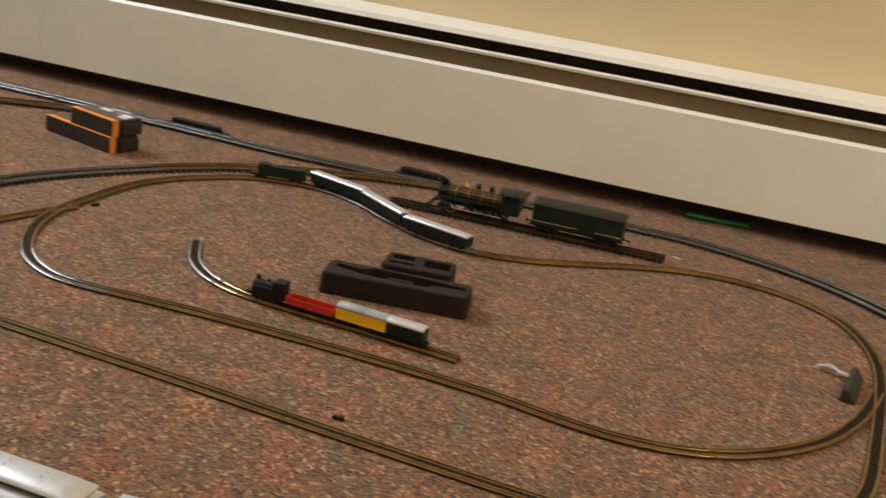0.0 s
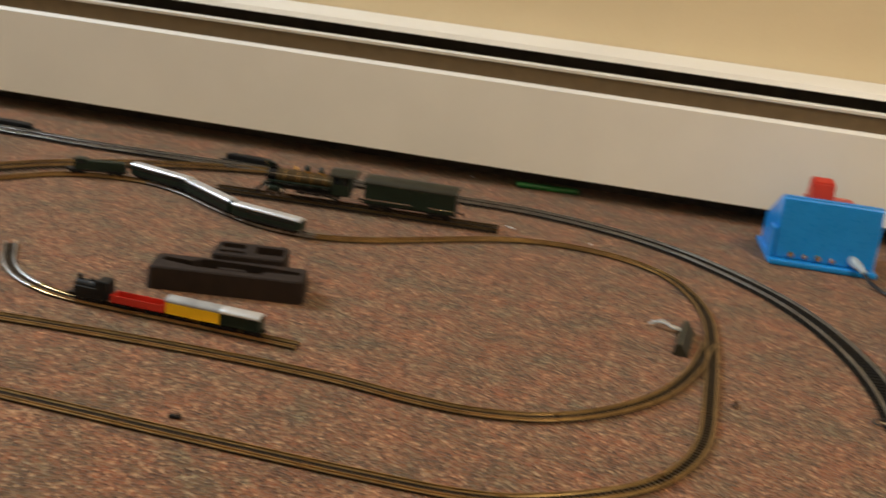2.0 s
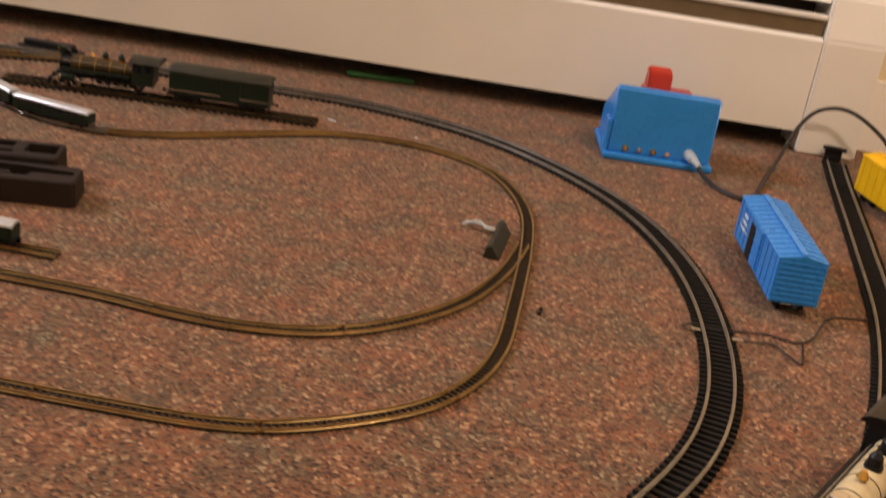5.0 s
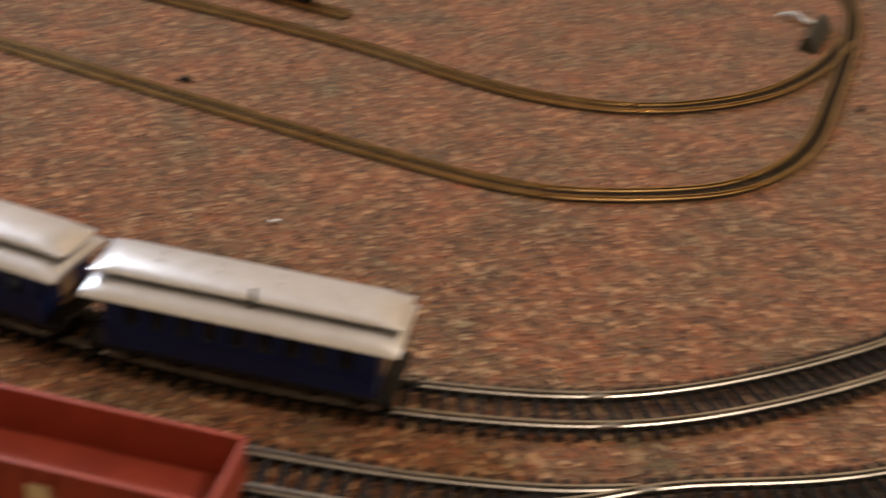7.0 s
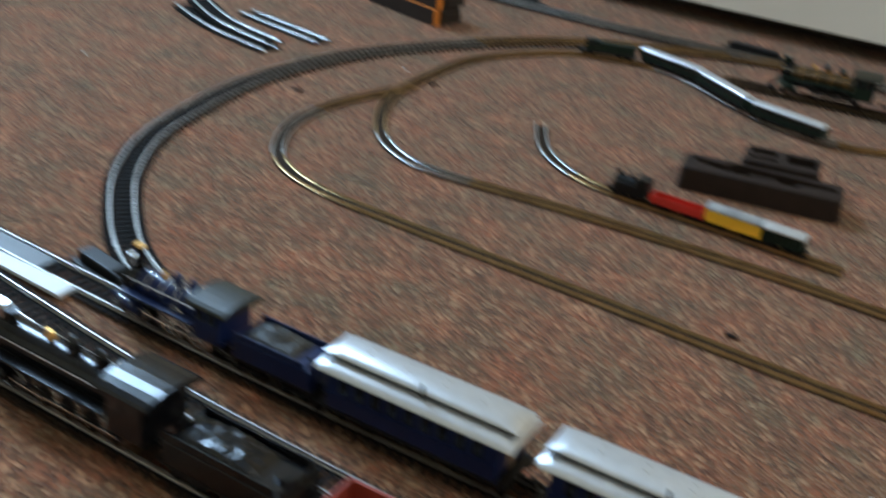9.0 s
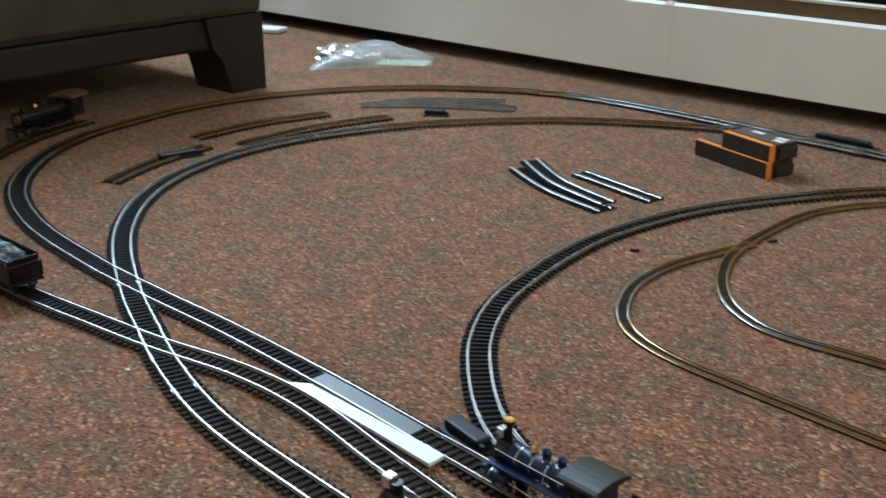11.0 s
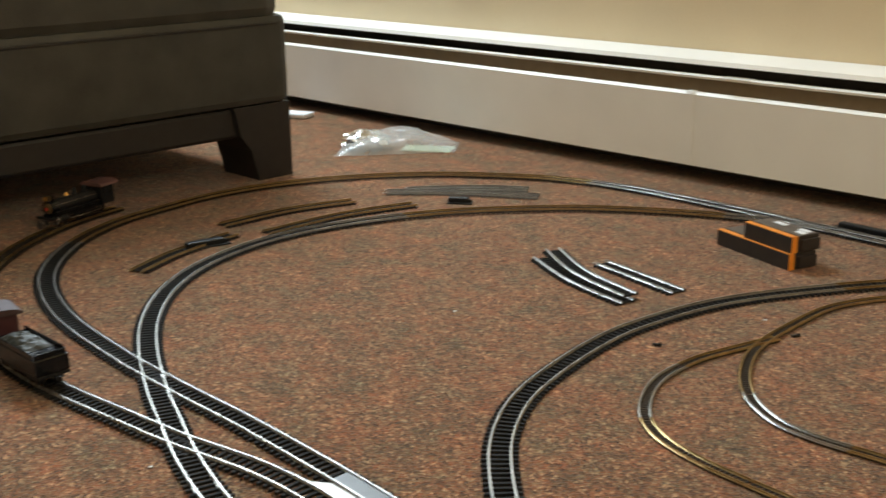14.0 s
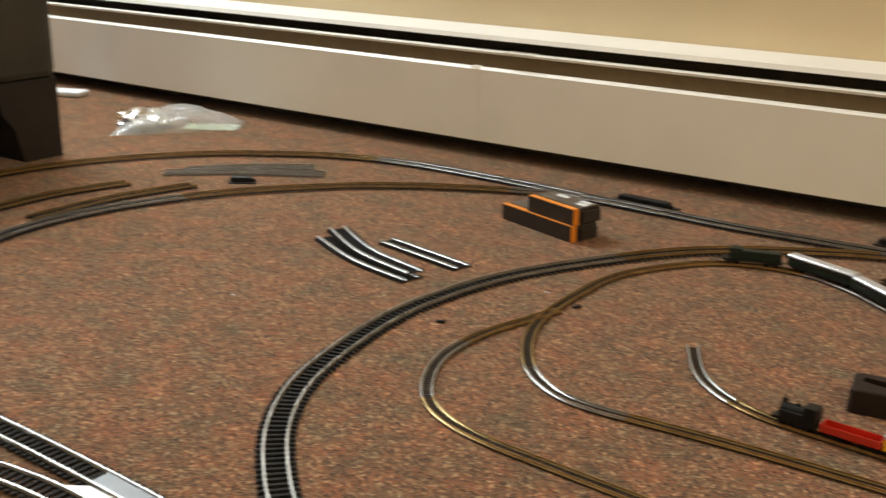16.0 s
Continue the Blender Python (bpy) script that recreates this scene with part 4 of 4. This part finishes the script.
def n_car(name, label, L, kind_mat, roof_mat, kind="box"):
    c = thing(name, pose(0, 0, 0), label, "toy wagon", "short small-gauge train")
    z1 = 0.0125 if kind == "gondola" else 0.0185
    if kind == "gondola":
        part("floor_plate", box((0, 0, 0.0058), (L, 0.0155, 0.001)), kind_mat, c)
        for s in (-1, 1):
            part("side", box((0, s * 0.0073, 0.0092), (L, 0.0009, 0.0072), 0.0002), kind_mat, c)
            part("end", box((s * (L / 2 - 0.0005), 0, 0.0092), (0.001, 0.0146, 0.0072), 0.0002), kind_mat, c)
    else:
        part("body", box((0, 0, 0.0118), (L, 0.0155, 0.0128), 0.0004), kind_mat, c)
        part("roof", round_roof(0.0082, z1 - 0.0006, 0.0042, L + 0.001, 0.001, 0.0004), roof_mat, c, smooth=True)
        for s in (-1, 1):
            part("side_sill", box((0, s * 0.0079, 0.0064), (L * 0.97, 0.0006, 0.0014)), kind_mat, c)
            for k in range(6):
                part("side_rib", box(((k - 2.5) * L / 6.3, s * 0.0079, 0.0118), (0.0008, 0.0006, 0.0118)), kind_mat, c)
    for s in (-1, 1):
        small_truck(c, s * L * 0.32)
        coupler(c, s * L / 2, 0.005, 0.55)
    return c


sl = thing("tank_locomotive", pose(0, 0, 0), "small black steam tank locomotive on the siding", "toy locomotive", "short small-gauge train")
part("boiler", rod((-0.016, 0, 0.0138), (0.012, 0, 0.0138), 0.0058, seg=20), BLACK, sl, smooth=True)
part("cab", box((-0.0125, 0, 0.015), (0.011, 0.0148, 0.0155), 0.0008), BLACK, sl)
part("side_tank", box((0.001, 0, 0.0105), (0.022, 0.0148, 0.008), 0.0008), BLACK, sl)
part("smokestack", rod((0.010, 0, 0.018), (0.010, 0, 0.0235), 0.0018, 0.0022, seg=14), BLACK, sl)
part("dome", rod((-0.001, 0, 0.0175), (-0.001, 0, 0.0215), 0.0024, 0.0016, seg=14), BLACK, sl)
part("frame", box((0, 0, 0.0052), (0.036, 0.012, 0.003), 0.0004), BLACK, sl)
for s in (-1, 1):
    for k in (-1, 0, 1):
        wheel_simple(sl, k * 0.009, s * 0.0049, 0.0038)
on(sl, N_SIDE, near(N_SIDE, -0.383, -0.713), NZ, True, 0.88)
on(n_car("small_gondola", "bright red small gondola wagon on the siding", 0.046, BRIGHT_RED, None, "gondola"), N_SIDE, near(N_SIDE, -0.341, -0.717), NZ, slim=0.82)
on(n_car("small_boxcar", "yellow small boxcar with a grey roof", 0.046, YELLOW, GREY), N_SIDE, near(N_SIDE, -0.2925, -0.72), NZ, slim=0.82)
on(n_car("small_caboose", "dark small van with a silver roof", 0.033, DKGREEN, SILVER), N_SIDE, near(N_SIDE, -0.251, -0.724), NZ, slim=0.82)

# ---- power pack, blue boxcar and cables ----
pp = thing("power_pack", pose(0.277, -0.244, 0.0, 0, 0, 1.5), "bright blue plastic train power pack with a red lever", "power pack")
bm = prism([(0.0, 0.006), (0.003, 0.079), (0.010, 0.081), (0.085, 0.040), (0.088, 0.006)], -0.0575, 0.0575)
bmesh.ops.bevel(bm, geom=bm.edges[:], offset=0.0025, segments=3, affect="EDGES")
case = part("case", bm, SKYBLUE, pp, smooth=True)
part("base", box((-0.0005, 0.041, 0.004), (0.122, 0.100, 0.007), 0.002), SKYBLUE, pp)
part("side_ear", box((-0.0595, 0.010, 0.024), (0.004, 0.022, 0.038), 0.0015), SKYBLUE, pp)
bm = prism([(0.030, 0.074), (0.034, 0.094), (0.052, 0.098), (0.060, 0.074)], -0.022, 0.004)
bmesh.ops.bevel(bm, geom=bm.edges[:], offset=0.002, segments=2, affect="EDGES")
part("lever", bm, BRIGHT_RED, pp, "red speed lever")
part("lever_base", box((0.004, 0.048, 0.068), (0.056, 0.03, 0.012), 0.002), BRIGHT_RED, pp)
for k in range(4):
    s = part("terminal_screw", rod((-0.037 + k * 0.0155, -0.0025, 0.013), (-0.037 + k * 0.0155, 0.002, 0.0135), 0.0032, seg=16), STEEL if k % 2 else GOLD, pp, "metal terminal screw")
    part("screw_post", rod((-0.037 + k * 0.0155, 0.0, 0.013), (-0.037 + k * 0.0155, -0.006, 0.0125), 0.0013, seg=10), STEEL, s)
bm = rod((0.033, 0.002, 0.016), (0.037, -0.012, 0.0145), 0.0062, 0.0052, seg=18)
rod((0.037, -0.012, 0.0145), (0.042, -0.024, 0.011), 0.0045, 0.003, seg=14, bm=bm)
part("strain_relief", bm, PLUG_GREY, pp, "pale grey cable plug", smooth=True)
tagged(tube(spline([(0.318, -0.262, 0.011), (0.325, -0.285, 0.005), (0.338, -0.315, 0.0035), (0.362, -0.335, 0.0035), (0.374, -0.315, 0.004), (0.395, -0.255, 0.004), (0.425, -0.18, 0.012), (0.452, -0.13, 0.040), (0.476, -0.118, 0.062), (0.51, -0.12, 0.066), (0.55, -0.128, 0.045), (0.585, -0.14, 0.012), (0.64, -0.16, 0.003)]), 0.0024, "power_cable", CABLE), "black power cable looping up beside the heater", "cable")
bc = boxcar("bright blue boxcar with ribbed ends standing on the carpet", SKYBLUE, L=0.148, W=0.039, top=0.047)
part("doorway", box((0.012, 0.0198, 0.0265), (0.016, 0.0030, 0.0300), 0.0003), BLACK, bc, "dark open doorway")
bc.matrix_world = pose(0.342, -0.541, 0.0003, 0, 0, 90.5)

# wire terminals on the eastern curve
tm = thing("track_terminal", pose(0.0, 0.0, 0.0), "pair of thin wires clipped to the rails", "track terminal")
part("clip", box((0.2565, -0.683, 0.0055), (0.007, 0.0028, 0.0016), 0.0004), STEEL, tm)
part("clip", box((0.2865, -0.690, 0.0055), (0.008, 0.0028, 0.0016), 0.0004), STEEL, tm)
tube(spline([(0.258, -0.683, 0.005), (0.254, -0.681, 0.003), (0.249, -0.6755, 0.002), (0.252, -0.668, 0.002), (0.259, -0.6655, 0.002), (0.275, -0.666, 0.001), (0.290, -0.6662, 0.0015), (0.314, -0.6627, 0.0015), (0.334, -0.669, 0.0015), (0.3516, -0.656, 0.0015), (0.371, -0.617, 0.0015), (0.385, -0.606, 0.0015), (0.42, -0.602, 0.0015)]), 0.0008, "wire", CABLE, tm)
tube(spline([(0.290, -0.690, 0.005), (0.303, -0.684, 0.003), (0.316, -0.681, 0.002), (0.324, -0.694, 0.0015), (0.331, -0.7065, 0.0015), (0.336, -0.69, 0.0015), (0.339, -0.674, 0.003)]), 0.0008, "wire", CABLE, tm)

# ---- packaging and small clutter ----
def tray(m, L, D, Hh, label, hollows):
    """block with hollows sunk into its top; each hollow is an outline with a depth"""
    t = thing("packing_tray", m, label, "packing tray", "packing trays")
    bm = bmesh.new()
    c = 0.003

    def ring(pts, z):
        return [bm.verts.new((x, y, z)) for x, y in pts]

    def wall(p, q):
        for i in range(len(p)):
            k = (i + 1) % len(p)
            bm.faces.new((p[i], p[k], q[k], q[i]))

    def outline(l, d):
        l, d = l / 2, d / 2
        return [(-l + c, -d), (l - c, -d), (l, -d + c), (l, d - c), (l - c, d), (-l + c, d), (-l, d - c), (-l, -d + c)]

    foot, shoulder, top = ring(outline(L + 0.002, D + 0.002), 0), ring(outline(L, D), Hh - 0.0012), ring(outline(L - 0.0024, D - 0.0024), Hh)
    wall(foot, shoulder)
    wall(shoulder, top)
    rims = [top]
    for pts, depth in hollows:
        hi, lo = ring(pts, Hh), ring(pts, Hh - depth)
        wall(hi, lo)
        bm.faces.new(lo)
        rims.append(hi)
    edges = [bm.edges.get((r[i], r[(i + 1) % len(r)])) for r in rims for i in range(len(r))]
    bmesh.ops.triangle_fill(bm, use_beauty=True, edges=edges)
    part("block", bm, FOAM, t)
    return t


tr = tray(pose(-0.297, -0.626, 0, 0, 0, 9.5), 0.134, 0.038, 0.0205, "dark brown moulded plastic packing tray on the carpet",
          [([(-0.060, 0.002), (-0.030, -0.008), (0.028, -0.010), (0.032, -0.002), (0.062, -0.001), (0.062, 0.006), (0.034, 0.010), (-0.026, 0.014), (-0.034, 0.006), (-0.058, 0.010)], 0.012)])
part("ridge", box((0.002, 0.001, 0.0135), (0.024, 0.005, 0.010), 0.0008), FOAM, tr, "raised ridge in the hollow")
tray(pose(-0.292, -0.583, 0, 0, 0, 9.5), 0.066, 0.040, 0.0245, "small dark brown packing tray behind the long one",
     [([(-0.028, -0.012), (-0.004, -0.012), (-0.004, -0.006), (-0.028, -0.006)], 0.010), ([(-0.028, 0.002), (-0.006, 0.002), (-0.006, 0.014), (-0.028, 0.014)], 0.010),
      ([(0.004, -0.008), (0.029, -0.008), (0.029, 0.012), (0.004, 0.012)], 0.012)])

cm = pose(-0.813, -0.357, 0, 0, 0, -17.5)
for name, lab, x, y, z, L, D in (("carton", "flat dark carton with orange edges and grey lid", 0.0, 0.0, 0.0, 0.126, 0.042), ("carton", "shorter dark carton with orange edges stacked on top", 0.023, 0.003, 0.0205, 0.080, 0.043)):
    c = thing(name, cm @ pose(x, y, z), lab, "carton", "stacked cartons")
    part("body", box((0, 0, 0.010), (L, D, 0.0196), 0.0005), CARD_DARK, c)
    part("lid", box((0.0, 0.005, 0.0200), (L * 0.97, D * 0.70, 0.0007)), CARD_LID, c, "brownish grey printed lid")
    part("edge_strip", box((0, -D / 2 + 0.0042, 0.0201), (L, 0.0082, 0.0009), 0.0002), ORANGE, c, "orange printed strip")
    part("corner_strip", box((L / 2 + 0.0001, -D / 2 + 0.0045, 0.010), (0.0008, 0.0085, 0.0196), 0.0002), ORANGE, c, "orange printed strip")
    part("end_flap", box((L / 2 + 0.002, 0.006, 0.009), (0.004, D * 0.66, 0.014), 0.0006), CARD_DARK, c)
    if z:
        for k, (u, v, w) in enumerate(((-0.012, 0.010, 0.018), (0.026, 0.012, 0.016), (0.030, 0.002, 0.014))):
            part("sticker", box((u, v, 0.0207), (w, 0.008, 0.0005)), WHITE, c, "white paper sticker")

# crumpled clear bag with foil
bag = thing("plastic_bag", pose(-1.625, -0.222, 0.0, 0, 0, 40), "crumpled clear plastic bag with silver foil inside", "plastic bag")
bm = bmesh.new()
nx, ny = 30, 20
rows = []
for i in range(nx):
    row = []
    for j in range(ny):
        u, v = i / (nx - 1) * 2 - 1, j / (ny - 1) * 2 - 1
        hgt = max(0.0, (1 - u * u)) ** 0.7 * max(0.0, 1 - v * v) ** 0.6 * 0.036
        hgt *= 0.85 + 0.35 * noise.noise((u * 1.6, v * 1.8, 3.1)) - 0.2 * u
        hgt += 0.006 * abs(noise.noise((u * 7, v * 8, 1.7))) * (1 - max(abs(u), abs(v)) ** 4)
        row.append(bm.verts.new((u * 0.105 + 0.006 * noise.noise((v * 3, u, 5)), v * 0.066 * (1 - 0.35 * u) + 0.006 * noise.noise((u * 3, v, 9)), 0.002 + max(0, hgt))))
    rows.append(row)
for i in range(nx - 1):
    for j in range(ny - 1):
        bm.faces.new((rows[i][j], rows[i + 1][j], rows[i + 1][j + 1], rows[i][j + 1]))
part("film", bm, BAG, bag, "clear crumpled film", smooth=True)
bm = bmesh.new()
bmesh.ops.create_icosphere(bm, subdivisions=4, radius=1)
for v in bm.verts:
    k = 1 + 0.28 * noise.noise(v.co * 2.3) + 0.12 * noise.noise(v.co * 6)
    v.co = Vector((v.co.x * 0.042 * k - 0.062, v.co.y * 0.034 * k - 0.012, max(0.0015, 0.014 + v.co.z * 0.020 * k)))
part("foil", bm, FOIL, bag, "shiny silver foil")
bm = box((0.052, -0.012, 0.0013), (0.090, 0.050, 0.0012), rz=-8)
part("header_card", bm, PALE_GREEN, bag, "pale green card insert")
scrap = part("paper_scrap", box((-2.03, -0.16, 0.006), (0.09, 0.04, 0.010), 0.003, rz=20), WHITE)
tagged(scrap, "small crumpled white paper scrap by the heater", "paper scrap")

# track accessories
def flat_plate(name, pts, z0, z1, mat, label):
    cx, cy = sum(p[0] for p in pts) / len(pts), sum(p[1] for p in pts) / len(pts)
    t = thing(name, pose(cx, cy, 0), label, "track accessory")
    bm = bmesh.new()
    vs = [bm.verts.new((x - cx, y - cy, z0)) for x, y in pts]
    bm.faces.new(vs)
    up = bmesh.ops.extrude_face_region(bm, geom=bm.faces[:])
    bmesh.ops.translate(bm, vec=(0, 0, z1 - z0), verts=[v for v in up["geom"] if isinstance(v, bmesh.types.BMVert)])
    part("plate", bm, mat, t)
    return t


flat_plate("rerailer_plate", [(-0.757, -1.1105), (-0.742, -1.1005), (-0.60, -1.1055), (-0.60, -1.1195), (-0.66, -1.1150)], 0.0030, 0.0056, WHITE, "white tapering plastic plate between two tracks")
mid = [along(BACK, near(BACK, x, -1.09)) for x in (-0.748, -0.70, -0.66, -0.635)]
edge = [(p[0], p[1] + 0.0072) for p, h in mid] + [(p[0], p[1] - 0.0072) for p, h in reversed(mid)]
flat_plate("rerailer_infill", edge, 0.0030, 0.0050, PLUG_DARK, "dark grey plastic infill lying between the rails")


def switch_machine(x, y, rz, L=0.075):
    m = thing("switch_machine", pose(x, y, 0, 0, 0, rz), "low black plastic switch machine beside the track", "track accessory", "switch machines")
    bm = box((0, 0, 0.0045), (L, 0.013, 0.009), 0.002)
    part("cover", bm, BLACK, m)
    part("base", box((0.002, -0.001, 0.001), (L * 1.25, 0.018, 0.002), 0.0004), BLACK, m)
    part("lever", box((L * 0.55, -0.004, 0.004), (0.006, 0.003, 0.006), 0.0006), BLACK, m)
    return m


switch_machine(-0.765, -0.182, -4)
switch_machine(-0.432, -0.172, -6, 0.06)
switch_machine(-1.268, -0.432, 35, 0.03)
switch_machine(-1.352, -0.815, 78, 0.05)
switch_machine(-0.610, -1.072, -12, 0.04)

for x, y, rz, lab in ((-0.244, -0.8765, 0, "small black rail terminal clip beside small track"), (0.141, -0.688, 80, "small black rail terminal clip beside small track"), (-0.648, -0.582, 60, "small grey rail clip beside small track"), (-0.734, -0.697, 20, "tiny black scrap on the carpet")):
    c = thing("rail_clip", pose(x, y, 0.0, 0, 0, rz), lab, "rail clip", "rail clips")
    part("tab", box((0, 0, 0.0014), (0.009, 0.003, 0.0024), 0.0006), BLACK, c)
    part("screw", rod((0.003, 0, 0.0024), (0.003, 0, 0.0036), 0.0014, seg=10), GLOSS, c)
gp = thing("rerailer_ramp", pose(0.108, -0.563, 0, 0, 0, 82), "dark grey plastic wedge against the small track", "track accessory")
part("wedge", prism([(-0.006, 0.0), (0.008, 0.0), (0.006, 0.010), (0.002, 0.011)], -0.036, 0.030), OLIVE, gp)
wb = thing("wire_twist", pose(0.092, -0.540, 0.004, 0, 0, -20), "twisted scrap of silver and blue wire", "wire scrap")
for k in range(3):
    tube(spline([(-0.016, 0.004 * k - 0.004, 0.000), (-0.006, 0.006 - 0.003 * k, 0.003), (0.005, -0.003 + 0.002 * k, 0.002), (0.016, 0.002, 0.0005 * k)]), 0.0011, "strand", PLUG_GREY if k != 1 else STEEL, wb)
pen = thing("green_stick", pose(-0.045, -0.070, 0.0045, 0, 0, 6), "bright green plastic stick lying at the heater", "plastic stick")
part("barrel", rod((-0.038, 0, 0), (0.034, 0, 0), 0.0042, seg=14), GREEN_BRIGHT, pen, smooth=True)
part("cap", rod((-0.05, 0, 0), (-0.038, 0, 0), 0.0034, 0.0048, seg=14), GREEN_BRIGHT, pen, smooth=True)
bs = thing("bumper_stop", pose(0.509, -0.105, 0, 0, 0, 80), "black bumper stop at the end of the track", "track accessory")
part("post", box((0, 0, 0.009), (0.006, 0.020, 0.018), 0.001), BLACK, bs)
part("beam", box((-0.004, 0, 0.016), (0.004, 0.028, 0.005), 0.001), BLACK, bs)
part("brace", box((0.008, 0, 0.006), (0.016, 0.006, 0.012), 0.001), BLACK, bs)

# bits of pale lint and a splinter on the carpet
for x, y, L, rz in ((-0.097, -1.052, 0.0060, 35), (-0.128, -0.995, 0.0040, 20), (-0.130, -1.097, 0.0035, 60), (-0.190, -1.0575, 0.0035, 10), (-0.0805, -0.2793, 0.0110, -25), (-0.156, -0.058, 0.0035, 0), (-0.946, -0.765, 0.0028, 40), (-0.694, -0.562, 0.0040, 15), (-0.870, -1.177, 0.0030, 80), (0.0133, -0.295, 0.0035, 50)):
    lint = thing("lint", pose(x, y, 0.0, 0, 0, rz), "tiny pale scrap of paper on the carpet", "scrap", "scraps on the carpet")
    part("scrap", box((0, 0, 0.0008), (L, 0.0016, 0.0012), 0.0003), WHITE, lint)

# ---- sofa ----
sofa = thing("sofa", pose(-1.6, -0.48, 0), "dark brown leather sofa on short block legs", "sofa")
bm = box((-0.46, -0.80, 0.19), (0.92, 1.60, 0.14), 0.012)
part("base", bm, SOFA, sofa)
for x in (-0.028, -0.892):
    part("lower_rail", box((x, -0.80, 0.095), (0.03, 1.592, 0.048), 0.006), SOFA_LEG, sofa, "near-black lower rail")
for y in (-0.03, -1.57):
    part("lower_rail", box((-0.46, y, 0.095), (0.83, 0.03, 0.048), 0.006), SOFA_LEG, sofa, "near-black lower rail")
bm = box((-0.13, -0.80, 0.36), (0.258, 1.596, 0.25), 0.035)
part("back", bm, SOFA, sofa)
for k in range(2):
    part("seat_cushion", box((-0.57, -0.41 - 0.78 * k, 0.31), (0.58, 0.76, 0.12), 0.03), SOFA, sofa)
for y in (0.0, -1.5):
    for x in (0.0, -0.82):
        bm = prism([(y - 0.002, 0.0), (y - 0.068, 0.0), (y - 0.080, 0.05), (y - 0.098, 0.075), (y - 0.108, 0.121), (y - 0.002, 0.121)], x - 0.1, x - 0.002)
        part("leg", bm, SOFA_LEG, sofa, "dark wooden block leg")
part("seam", box((0.0005, -0.8, 0.245), (0.003, 1.56, 0.004), 0.001), SOFA_LEG, sofa)
